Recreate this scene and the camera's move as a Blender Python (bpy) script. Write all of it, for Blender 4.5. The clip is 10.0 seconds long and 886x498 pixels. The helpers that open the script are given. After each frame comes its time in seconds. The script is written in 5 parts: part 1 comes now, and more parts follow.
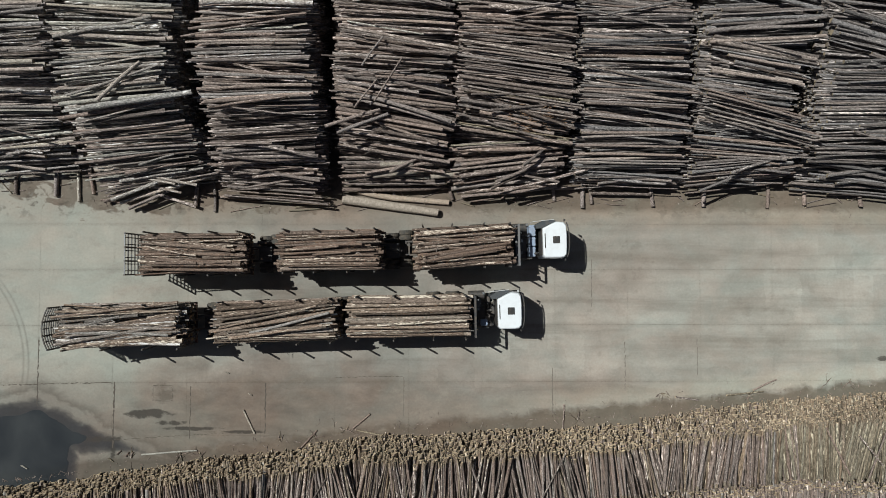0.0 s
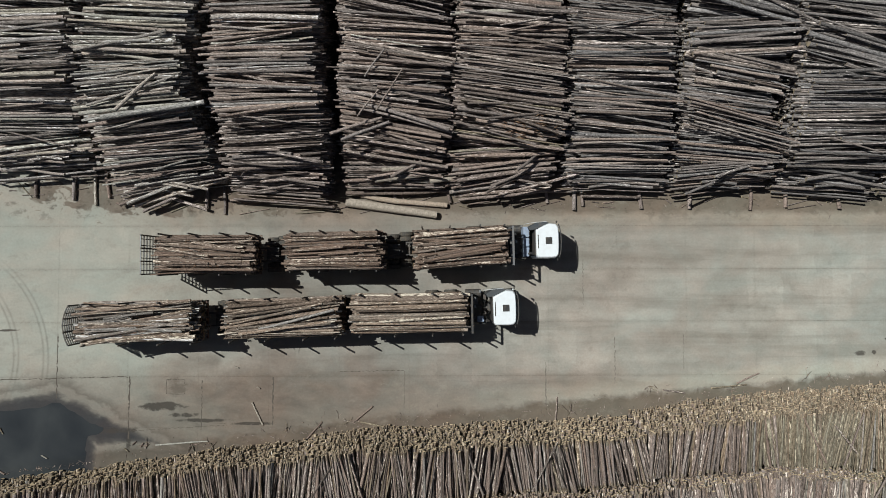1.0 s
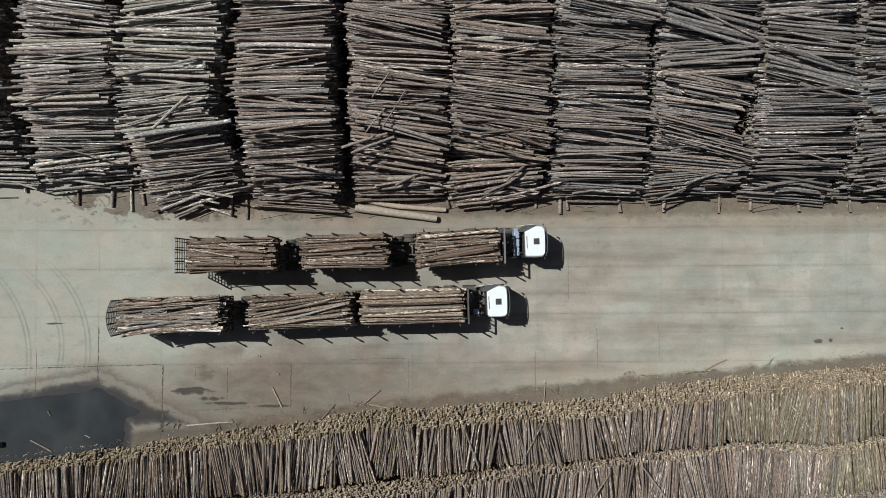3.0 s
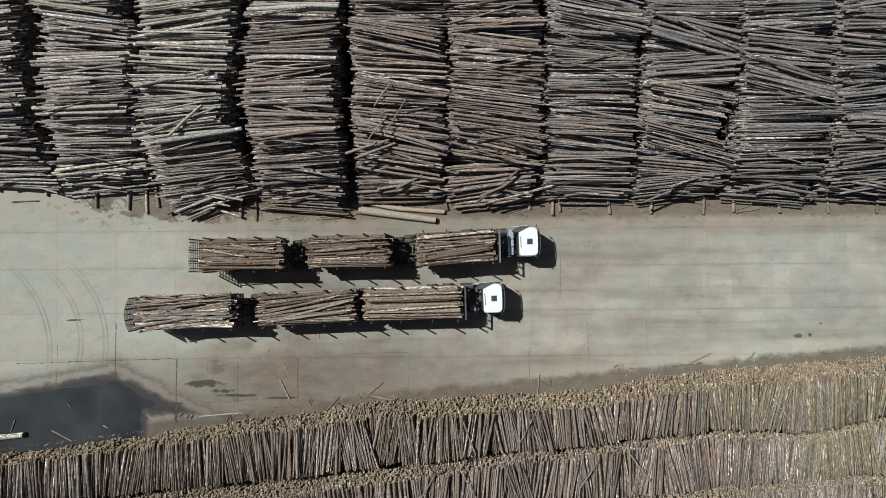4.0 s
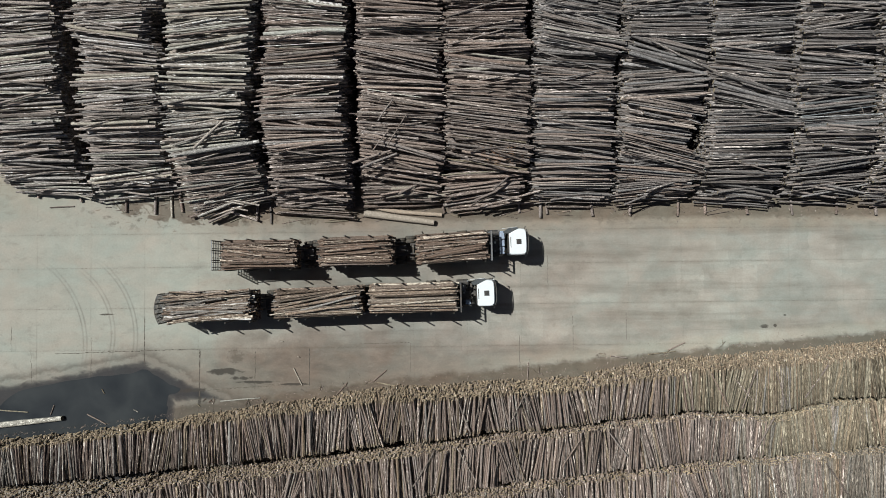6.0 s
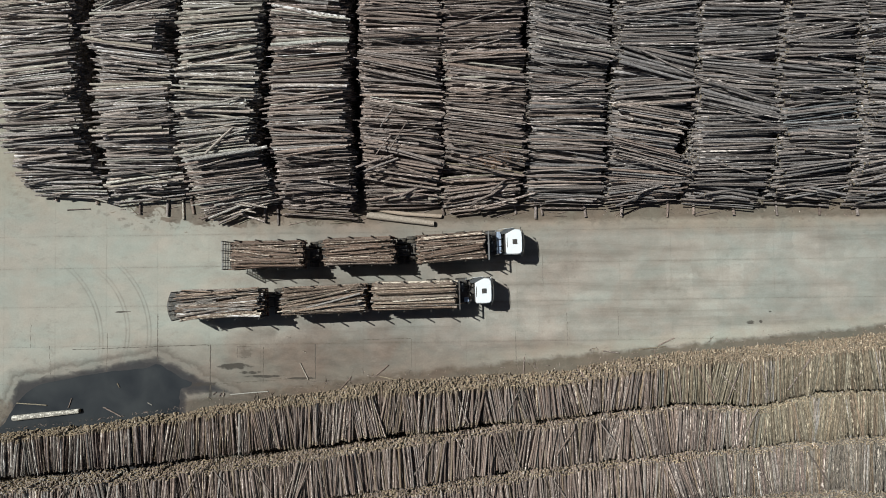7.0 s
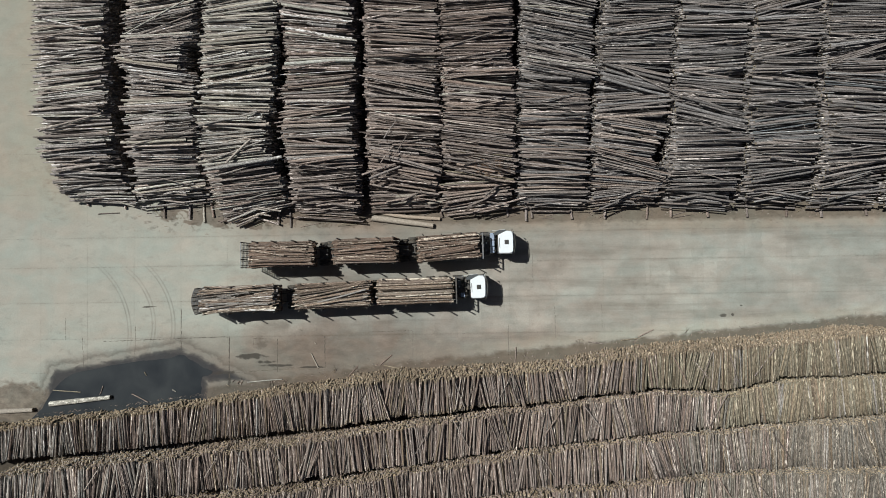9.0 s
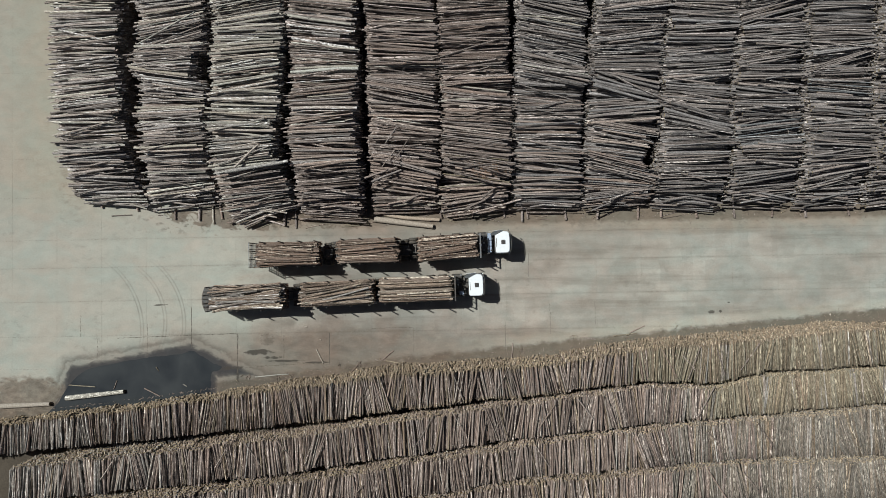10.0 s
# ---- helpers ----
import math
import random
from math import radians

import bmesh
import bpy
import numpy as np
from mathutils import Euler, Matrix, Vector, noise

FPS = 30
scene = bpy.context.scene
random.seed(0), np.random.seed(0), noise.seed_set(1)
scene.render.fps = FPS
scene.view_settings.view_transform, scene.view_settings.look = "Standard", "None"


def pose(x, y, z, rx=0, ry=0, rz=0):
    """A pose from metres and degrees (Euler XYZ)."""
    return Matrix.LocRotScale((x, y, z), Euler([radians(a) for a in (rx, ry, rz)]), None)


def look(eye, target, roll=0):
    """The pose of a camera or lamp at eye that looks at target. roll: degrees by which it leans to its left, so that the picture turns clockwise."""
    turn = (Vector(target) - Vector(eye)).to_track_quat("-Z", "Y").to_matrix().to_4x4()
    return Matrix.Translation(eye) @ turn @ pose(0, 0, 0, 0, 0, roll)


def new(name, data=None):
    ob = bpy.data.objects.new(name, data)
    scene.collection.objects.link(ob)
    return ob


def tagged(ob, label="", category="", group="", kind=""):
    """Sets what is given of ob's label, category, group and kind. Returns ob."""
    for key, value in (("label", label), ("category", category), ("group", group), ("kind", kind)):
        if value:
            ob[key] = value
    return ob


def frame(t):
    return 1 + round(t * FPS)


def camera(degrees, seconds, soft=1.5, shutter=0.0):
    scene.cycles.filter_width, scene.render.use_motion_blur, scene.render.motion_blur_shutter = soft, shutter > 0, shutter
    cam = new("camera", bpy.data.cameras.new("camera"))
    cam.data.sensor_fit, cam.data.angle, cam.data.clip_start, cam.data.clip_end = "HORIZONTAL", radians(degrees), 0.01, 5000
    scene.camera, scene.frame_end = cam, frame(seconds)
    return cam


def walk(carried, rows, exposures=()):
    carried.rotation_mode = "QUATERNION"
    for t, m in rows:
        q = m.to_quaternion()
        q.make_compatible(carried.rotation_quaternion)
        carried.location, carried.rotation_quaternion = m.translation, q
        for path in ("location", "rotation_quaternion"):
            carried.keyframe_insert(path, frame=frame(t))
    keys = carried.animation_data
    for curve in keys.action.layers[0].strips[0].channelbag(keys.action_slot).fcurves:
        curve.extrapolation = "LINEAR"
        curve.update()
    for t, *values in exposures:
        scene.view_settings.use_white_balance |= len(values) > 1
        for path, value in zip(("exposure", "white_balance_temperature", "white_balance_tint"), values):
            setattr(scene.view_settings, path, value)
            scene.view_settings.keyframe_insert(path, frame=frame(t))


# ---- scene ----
# camera: seconds, x, y, z, then turns about x, y, z in degrees; it looks straight down and climbs
cam = camera(73.74, 10.0, soft=0.45)
ROWS = [
    (0, -0.056, -0.469, 41.418, 1.900, -0.725, -0.024),
    (0.5, 0.009, -0.477, 42.464, 1.915, -0.684, -0.061),
    (1, 0.072, -0.502, 43.558, 1.896, -0.654, -0.105),
    (1.5, 0.114, -0.531, 44.732, 1.875, -0.590, -0.155),
    (2, 0.153, -0.555, 45.964, 1.880, -0.547, -0.224),
    (2.5, 0.207, -0.582, 47.248, 1.871, -0.462, -0.291),
    (4, 0.500, -0.668, 51.221, 1.803, -0.245, -0.454),
    (4.5, 0.599, -0.700, 52.531, 1.795, -0.201, -0.503),
    (5, 0.700, -0.732, 53.827, 1.775, -0.151, -0.552),
    (5.5, 0.804, -0.761, 55.100, 1.749, -0.091, -0.617),
    (7, 1.144, -0.813, 58.926, 1.655, 0.174, -0.774),
    (7.5, 1.249, -0.829, 60.256, 1.642, 0.239, -0.801),
    (8, 1.350, -0.851, 61.627, 1.615, 0.299, -0.829),
    (8.5, 1.453, -0.876, 63.021, 1.603, 0.341, -0.866),
    (9, 1.553, -0.909, 64.415, 1.575, 0.376, -0.897),
    (9.5, 1.638, -0.945, 65.777, 1.563, 0.415, -0.955),
    (10, 1.711, -0.982, 67.130, 1.554, 0.445, -1.023),
]
walk(cam, [(t, pose(x, y, z, rx, ry, rz)) for t, x, y, z, rx, ry, rz in ROWS],
     exposures=[(0, -0.14), (2.5, -0.07), (5.0, 0.0), (10.0, -0.04)])

# ---- sky, sun, exposure ----
SUN_EL, SUN_AZ = 55.0, 152.5      # height of the sun, and the way to it, counter-clockwise from +x
world = bpy.data.worlds.new("sky")
scene.world = world
world.use_nodes = True
wn = world.node_tree
sky = wn.nodes.new("ShaderNodeTexSky")
sky.sky_type = "NISHITA"
sky.sun_disc = False
sky.sun_elevation = radians(SUN_EL)
sky.sun_rotation = radians(90 - SUN_AZ)
sky.dust_density = 2.0
wn.links.new(sky.outputs[0], wn.nodes["Background"].inputs[0])
wn.nodes["Background"].inputs[1].default_value = 0.021
sun_data = bpy.data.lights.new("sun", "SUN")
sun_data.energy = 4.9
sun_data.angle = radians(0.55)
sun_data.color = (0.975, 0.988, 0.925)
sun = new("sun", sun_data)
to_sun = Vector((math.cos(radians(SUN_AZ)) * math.cos(radians(SUN_EL)), math.sin(radians(SUN_AZ)) * math.cos(radians(SUN_EL)), math.sin(radians(SUN_EL))))
sun.matrix_world = look(to_sun * 80, (0, 0, 0))


# ---- materials ----
class Nodes:
    """Short names for building node trees."""

    def __init__(self, name):
        self.mat = bpy.data.materials.new(name)
        self.mat.use_nodes = True
        self.tree = self.mat.node_tree
        self.bsdf = self.tree.nodes["Principled BSDF"]

    def add(self, kind, **values):
        n = self.tree.nodes.new("ShaderNode" + kind)
        for key, v in values.items():
            setattr(n, key, v)
        return n

    def put(self, socket, v):
        if isinstance(v, bpy.types.NodeSocket):
            self.tree.links.new(v, socket)
        elif isinstance(v, tuple) and len(v) == 3 and socket.type == "RGBA":
            socket.default_value = (*v, 1)
        else:
            socket.default_value = v

    def math(self, op, a, b=0.0, c=0.0, clamp=False):
        n = self.add("Math", operation=op, use_clamp=clamp)
        for s, v in zip(n.inputs, (a, b, c)):
            self.put(s, v)
        return n.outputs[0]

    def mix(self, fac, a, b, how="MIX"):
        n = self.add("Mix", data_type="RGBA", blend_type=how)
        self.put(n.inputs[0], fac)
        self.put(n.inputs[6], a)
        self.put(n.inputs[7], b)
        return n.outputs[2]

    def ramp(self, fac, *stops):
        n = self.add("ValToRGB")
        e = n.color_ramp.elements
        while len(e) < len(stops):
            e.new(0.5)
        for el, (p, c) in zip(e, stops):
            el.position = p
            el.color = (*c, 1) if isinstance(c, tuple) else (c, c, c, 1)
        self.put(n.inputs[0], fac)
        return n.outputs[0]

    def noise(self, vec, scale, detail=4.0, rough=0.55, warp=0.0):
        n = self.add("TexNoise")
        self.put(n.inputs["Vector"], vec)
        n.inputs["Scale"].default_value = scale
        n.inputs["Detail"].default_value = detail
        n.inputs["Roughness"].default_value = rough
        n.inputs["Distortion"].default_value = warp
        return n.outputs["Fac"]

    def coords(self, which="Object", scale=(1, 1, 1), shift=None):
        c = self.add("TexCoord").outputs[which]
        m = self.add("Mapping")
        self.put(m.inputs["Vector"], c)
        m.inputs["Scale"].default_value = scale
        if shift is not None:
            j = self.add("CombineXYZ")
            for s in j.inputs:
                self.put(s, shift)
            self.put(m.inputs["Location"], j.outputs[0])
        return m.outputs[0]

    def place(self, scale=(1, 1, 1)):
        m = self.add("Mapping")
        self.put(m.inputs["Vector"], self.add("NewGeometry").outputs["Position"])
        m.inputs["Scale"].default_value = scale
        return m.outputs[0]

    def bump(self, height, strength=0.5, distance=0.02):
        n = self.add("Bump")
        n.inputs["Strength"].default_value = strength
        n.inputs["Distance"].default_value = distance
        self.put(n.inputs["Height"], height)
        self.put(self.bsdf.inputs["Normal"], n.outputs[0])

    def done(self, color, rough=0.8, metal=0.0, spec=0.4, grit=0.0):
        self.bsdf.inputs["Diffuse Roughness"].default_value = grit
        self.put(self.bsdf.inputs["Base Color"], color)
        self.put(self.bsdf.inputs["Roughness"], rough)
        self.put(self.bsdf.inputs["Metallic"], metal)
        self.put(self.bsdf.inputs["Specular IOR Level"], spec)
        return self.mat


def bark(name, dark, mid, pale, peel, single=True, axis="X", flecks=0.0):
    """Weathered bark along the log's axis: one tone a log, furrows, knots and torn pale patches. single: logs that are objects."""
    n = Nodes(name)
    if single:
        r = n.add("ObjectInfo").outputs["Random"]
        shift = n.math("MULTIPLY", r, 90)
        vec = n.coords("Object", (52.0, 1.7, 1.7), shift)
        long = n.coords("Object", (17.0, 1.15, 1.15), shift)
    else:
        r = n.add("NewGeometry").outputs["Random Per Island"]
        s = {"X": (3.2, 12, 12), "Y": (12, 3.2, 12)}[axis]
        jump = n.add("CombineXYZ")
        for sock in jump.inputs:
            n.put(sock, n.math("MULTIPLY", r, 60))
        vec = n.add("VectorMath", operation="ADD")
        n.put(vec.inputs[0], n.place(s))
        n.put(vec.inputs[1], jump.outputs[0])
        long = n.add("VectorMath", operation="SCALE")
        n.put(long.inputs[0], vec.outputs[0])
        long.inputs["Scale"].default_value = 0.55
        vec, long = vec.outputs[0], long.outputs[0]
    r2 = n.math("FRACT", n.math("MULTIPLY", r, 17.31))
    r3 = n.math("FRACT", n.math("MULTIPLY", r, 41.7))
    grain = n.noise(vec, 1.0, 6, 0.68, 0.5)
    patch = n.noise(long, 1.0, 6, 0.60, 0.5)
    low = tuple(0.78 * a + 0.22 * b for a, b in zip(dark, mid))
    tone = n.mix(n.math("POWER", r, 0.9), low, tuple(1.21 * v for v in mid))
    tone = n.mix(n.math("MULTIPLY", n.math("POWER", r3, 3.2), 0.9), tone, pale)
    warm = n.math("FRACT", n.math("MULTIPLY", r, 73.9))
    tone = n.mix(1.0, tone, n.mix(warm, (0.92, 0.99, 1.05), (1.10, 0.985, 0.91)), "MULTIPLY")
    tone = n.mix(n.ramp(patch, (0.34, 0.5), (0.52, 0.0)), tone, n.mix(0.5, tone, dark))
    col = n.mix(n.ramp(grain, (0.36, 0.0), (0.62, 1.0)), n.mix(0.80, tone, tuple(0.5 * v for v in dark)), n.mix(0.20, tone, pale))
    chip = n.noise(vec, 2.3, 3, 0.55, 0.2)
    col = n.mix(n.math("MULTIPLY", n.ramp(chip, (0.67, 0.0), (0.70, 1.0)), 0.65), col, pale)
    # torn bark: ragged patches, on some logs many, on most few
    torn = n.math("ADD", n.math("ADD", patch, n.math("MULTIPLY", n.math("SUBTRACT", grain, 0.5), 0.35)), n.math("ADD", n.math("SUBTRACT", n.math("MULTIPLY", n.math("POWER", r2, 3.0), 0.17), 0.045), flecks))
    col = n.mix(n.math("MULTIPLY", n.ramp(torn, (0.60, 0.0), (0.63, 1.0)), 0.6), col, pale)
    col = n.mix(n.ramp(torn, (0.655, 0.0), (0.675, 1.0)), col, peel)
    n.bump(grain, 1.0, 0.07)
    return n.done(col, 0.85, 0, 0.25, 0.05 if single else 0.3)


def cut_wood(name, a, b, single=True, rot=0.7):
    n = Nodes(name)
    r = n.add("ObjectInfo").outputs["Random"] if single else n.add("NewGeometry").outputs["Random Per Island"]
    g = n.noise(n.place((1, 1, 1)), 14, 4)
    col = n.mix(n.math("FRACT", n.math("MULTIPLY", r, 7.7)), a, b)
    col = n.mix(n.ramp(g, (0.35, 0.0), (0.75, rot)), col, tuple(0.35 * v for v in a))
    n.bump(g, 0.4, 0.01)
    return n.done(col, 0.85, 0, 0.2, 0.6)


def paint(name, colour, rough=0.4, metal=0.0, dirt=0.35, dirt_colour=(0.20, 0.16, 0.12)):
    n = Nodes(name)
    v = n.place((1, 1, 1))
    g = n.noise(v, 3.0, 5, 0.6)
    f = n.noise(v, 30.0, 3, 0.6)
    m = n.math("MULTIPLY", n.ramp(n.math("ADD", g, n.math("MULTIPLY", f, 0.2)), (0.5, 0.0), (0.85, 1.0)), dirt)
    col = n.mix(m, colour, dirt_colour)
    n.bump(f, 0.1, 0.004)
    return n.done(col, n.math("ADD", n.math("MULTIPLY", m, 0.4), rough), metal, 0.5)


GREY = ((0.036, 0.030, 0.029), (0.430, 0.377, 0.355), (0.720, 0.652, 0.615), (0.820, 0.808, 0.818))
WARM = ((0.036, 0.028, 0.025), (0.315, 0.257, 0.233), (0.540, 0.456, 0.422), (0.716, 0.629, 0.604))
PALE = ((0.040, 0.034, 0.031), (0.420, 0.374, 0.346), (0.740, 0.690, 0.640), (0.820, 0.820, 0.820))
SLATE = ((0.032, 0.029, 0.029), (0.285, 0.258, 0.250), (0.530, 0.488, 0.478), (0.763, 0.691, 0.662))
POLE = ((0.030, 0.023, 0.020), (0.312, 0.246, 0.219), (0.540, 0.448, 0.402), (0.800, 0.715, 0.650))
SMOOTH = ((0.430, 0.372, 0.315), (0.385, 0.335, 0.285), (0.440, 0.388, 0.335), (0.480, 0.432, 0.380))
WHITE = ((0.24, 0.225, 0.20), (0.52, 0.49, 0.435), (0.72, 0.69, 0.62), (0.82, 0.80, 0.74))
UMBER = ((0.030, 0.024, 0.022), (0.165, 0.134, 0.121), (0.330, 0.280, 0.260), (0.60, 0.53, 0.50))
DUN = ((0.036, 0.032, 0.028), (0.275, 0.240, 0.206), (0.450, 0.404, 0.350), (0.60, 0.54, 0.47))
ASH = ((0.050, 0.045, 0.040), (0.400, 0.358, 0.325), (0.660, 0.605, 0.560), (0.82, 0.79, 0.75))
BLUE = ((0.038, 0.040, 0.044), (0.255, 0.272, 0.290), (0.440, 0.455, 0.470), (0.66, 0.66, 0.66))
FRESH = ((0.068, 0.052, 0.036), (0.315, 0.274, 0.208), (0.480, 0.428, 0.330), (0.660, 0.585, 0.455))
HAUL = ((0.027, 0.020, 0.015), (0.300, 0.222, 0.180), (0.560, 0.465, 0.385), (0.760, 0.690, 0.585))
DUSK = ((0.035, 0.025, 0.020), (0.250, 0.180, 0.146), (0.450, 0.350, 0.290), (0.740, 0.650, 0.550))
TIP = ((0.055, 0.040, 0.030), (0.300, 0.238, 0.178), (0.45, 0.372, 0.288), (0.68, 0.57, 0.45))
TAN = ((0.040, 0.030, 0.026), (0.430, 0.350, 0.312), (0.640, 0.545, 0.495), (0.78, 0.69, 0.63))
SHADES = {"tan": TAN, "dun": DUN, "umber": UMBER, "tip": TIP, "ash": ASH, "blue": BLUE, "grey": GREY, "warm": WARM, "pale": PALE, "slate": SLATE, "pole": POLE, "fresh": FRESH, "haul": HAUL, "dusk": DUSK, "white": WHITE, "smooth": SMOOTH}
M_BARK = {k: bark("bark_" + k, *v, flecks={"haul": 0.035, "dusk": 0.012, "pale": 0.035, "grey": 0.015, "warm": 0.01, "slate": -0.01, "pole": 0.0, "fresh": 0.0}.get(k, 0.0)) for k, v in SHADES.items()}
M_PACK = {k: bark("packed_bark_" + k, *v, single=False, axis="Y" if k in ("pole", "fresh", "tip", "ash", "dun") else "X") for k, v in SHADES.items()}
M_END = cut_wood("cut_end_weathered", (0.26, 0.215, 0.155), (0.14, 0.115, 0.09))
M_END_POLE = cut_wood("cut_end_pale", (0.66, 0.53, 0.36), (0.40, 0.31, 0.21), rot=0.3)
M_END_HAUL = cut_wood("cut_end_fresh", (0.42, 0.30, 0.18), (0.26, 0.17, 0.10))
M_PACK_END = cut_wood("packed_end_weathered", (0.24, 0.20, 0.145), (0.13, 0.105, 0.085), False)
M_PACK_END_POLE = cut_wood("packed_end_pale", (0.66, 0.53, 0.36), (0.40, 0.31, 0.21), False, 0.3)
M_WHITE = paint("white_cab_paint", (0.76, 0.81, 0.86), 0.3, 0, 0.12)
M_BLACK = paint("black_plastic", (0.025, 0.026, 0.028), 0.55, 0, 0.3)
M_STEEL = paint("dusty_dark_steel", (0.06, 0.062, 0.066), 0.55, 0.4, 0.6)
M_GREYP = paint("grey_steel_paint", (0.145, 0.155, 0.17), 0.5, 0.2, 0.45)
M_BLUE = paint("pale_blue_paint", (0.27, 0.345, 0.47), 0.45, 0, 0.4)
M_ALU = paint("dull_aluminium", (0.62, 0.64, 0.66), 0.5, 0.4, 0.2)
M_RED = paint("brown_red_chassis", (0.11, 0.045, 0.035), 0.55, 0.1, 0.6)
M_TYRE = paint("tyre_rubber", (0.045, 0.044, 0.042), 0.85, 0, 0.6)
M_RIM = paint("wheel_rim", (0.32, 0.32, 0.32), 0.5, 0.4, 0.6)
M_JOINT = paint("joint_dirt", (0.078, 0.067, 0.057), 0.9, 0, 0.7, (0.135, 0.117, 0.10))
M_JOINT_PALE = paint("joint_dust", (0.15, 0.135, 0.115), 0.9, 0, 0.6, (0.24, 0.22, 0.19))
M_CHIP = paint("red_brown_chips", (0.24, 0.135, 0.085), 0.9, 0, 0.5, (0.36, 0.25, 0.16))
M_FAIRING = paint("dark_blue_grey_panel", (0.040, 0.050, 0.060), 0.6, 0.0, 0.25)
M_LAMP = paint("amber_lamp", (0.7, 0.25, 0.03), 0.25, 0, 0.1)


def glass_material():
    n = Nodes("cab_glass")
    n.bsdf.inputs["Transmission Weight"].default_value = 0.7
    return n.done((0.05, 0.06, 0.065), 0.05, 0, 0.5)


M_GLASS = glass_material()


def concrete():
    """Worn yard concrete: slab tone, tyre dust, brown mud along both stack fronts, damp ground by the puddle, curved tyre marks."""
    n = Nodes("yard_concrete")
    p = n.place((1, 1, 1))
    xyz = n.add("SeparateXYZ")
    n.put(xyz.inputs[0], p)
    X, Y = xyz.outputs[0], xyz.outputs[1]
    r = n.add("ObjectInfo").outputs["Random"]
    big = n.noise(n.place((0.05, 0.10, 1)), 1.0, 5, 0.55, 0.4)
    lane = n.noise(n.place((0.035, 0.55, 1)), 1.0, 5, 0.6, 0.2)
    mid = n.noise(n.place((0.35, 0.5, 1)), 1.0, 6, 0.6, 0.3)
    fine = n.noise(p, 6.0, 6, 0.7)
    blot = n.noise(n.place((0.8, 0.8, 1)), 1.0, 5, 0.6, 0.8)
    col = n.mix(n.ramp(big, (0.3, 0.0), (0.7, 1.0)), (0.264, 0.246, 0.226), (0.352, 0.342, 0.322))
    col = n.mix(n.math("MULTIPLY", n.ramp(lane, (0.42, 0.0), (0.62, 1.0)), 0.55), col, (0.388, 0.374, 0.350))
    col = n.mix(n.math("MULTIPLY", n.ramp(lane, (0.34, 1.0), (0.46, 0.0)), 0.55), col, (0.19, 0.172, 0.150))
    col = n.mix(n.math("MULTIPLY", n.ramp(mid, (0.40, 1.0), (0.56, 0.0)), 0.22), col, (0.180, 0.162, 0.140))
    tone = n.math("ADD", n.math("MULTIPLY", r, 0.045), 0.978)
    tn = n.add("CombineXYZ")
    for s in tn.inputs:
        n.put(s, tone)
    col = n.mix(1.0, col, tn.outputs[0], "MULTIPLY")
    # patched pours of slightly different grey
    for sx, sy, amount in ((2.56, 3.95, 0.14), (1.28, 1.32, 0.10)):
        cell = n.add("CombineXYZ")
        n.put(cell.inputs[0], n.math("FLOOR", n.math("DIVIDE", n.math("ADD", n.math("ADD", X, n.math("MULTIPLY", blot, 1.1)), 27.53), sx)))
        n.put(cell.inputs[1], n.math("FLOOR", n.math("DIVIDE", n.math("ADD", n.math("ADD", Y, n.math("MULTIPLY", mid, 0.6)), 0.55), sy)))
        pick = n.add("TexWhiteNoise", noise_dimensions="2D")
        n.put(pick.inputs["Vector"], cell.outputs[0])
        lift = n.math("ADD", n.math("MULTIPLY", n.math("MULTIPLY", pick.outputs["Value"], n.ramp(big, (0.42, 0.2), (0.6, 1.0))), amount), 1.0 - amount * 0.5)
        tn = n.add("CombineXYZ")
        for s in tn.inputs:
            n.put(s, lift)
        col = n.mix(1.0, col, tn.outputs[0], "MULTIPLY")
    # dry pale end of the yard
    dry = n.ramp(n.math("DIVIDE", n.math("SUBTRACT", n.math("MULTIPLY", n.math("SUBTRACT", mid, 0.5), 16.0), n.math("ADD", X, 12.0)), 20.0, clamp=True), (0.0, 0.0), (0.55, 0.85))
    col = n.mix(dry, col, (0.480, 0.486, 0.448))
    wob = n.math("MULTIPLY", n.math("SUBTRACT", mid, 0.5), 3.0)
    # dirt spread along the joints
    soil = n.ramp(lane, (0.35, 1.0), (0.65, 0.3))
    soil = n.math("MULTIPLY", soil, n.ramp(n.math("DIVIDE", n.math("ADD", X, 45.0), 30.0, clamp=True), (0.2, 0.25), (1.0, 1.0)))
    for yj in (2.65, -0.55, -4.4, -8.35):
        band = n.math("SUBTRACT", 1.0, n.math("DIVIDE", n.math("ABSOLUTE", n.math("SUBTRACT", n.math("ADD", Y, n.math("MULTIPLY", n.math("SUBTRACT", mid, 0.5), 0.2)), yj)), 0.20), clamp=True)
        col = n.mix(n.math("MULTIPLY", n.math("MULTIPLY", band, soil), 0.25 if yj == 2.65 else 0.42), col, (0.16, 0.145, 0.125))
    cross = n.math("ABSOLUTE", n.math("SUBTRACT", n.math("FRACT", n.math("DIVIDE", n.math("ADD", X, 30.09), 5.12)), 0.5))
    band = n.math("SUBTRACT", 1.0, n.math("DIVIDE", cross, 0.022), clamp=True)
    col = n.mix(n.math("MULTIPLY", n.math("MULTIPLY", band, n.ramp(mid, (0.42, 0.0), (0.6, 1.0))), 0.15), col, (0.16, 0.145, 0.125))
    # mud before the long stacks
    up = n.math("ADD", Y, wob)
    m1 = n.ramp(n.math("DIVIDE", n.math("SUBTRACT", up, 1.6), 3.2, clamp=True), (0.15, 0.0), (0.75, 1.0))
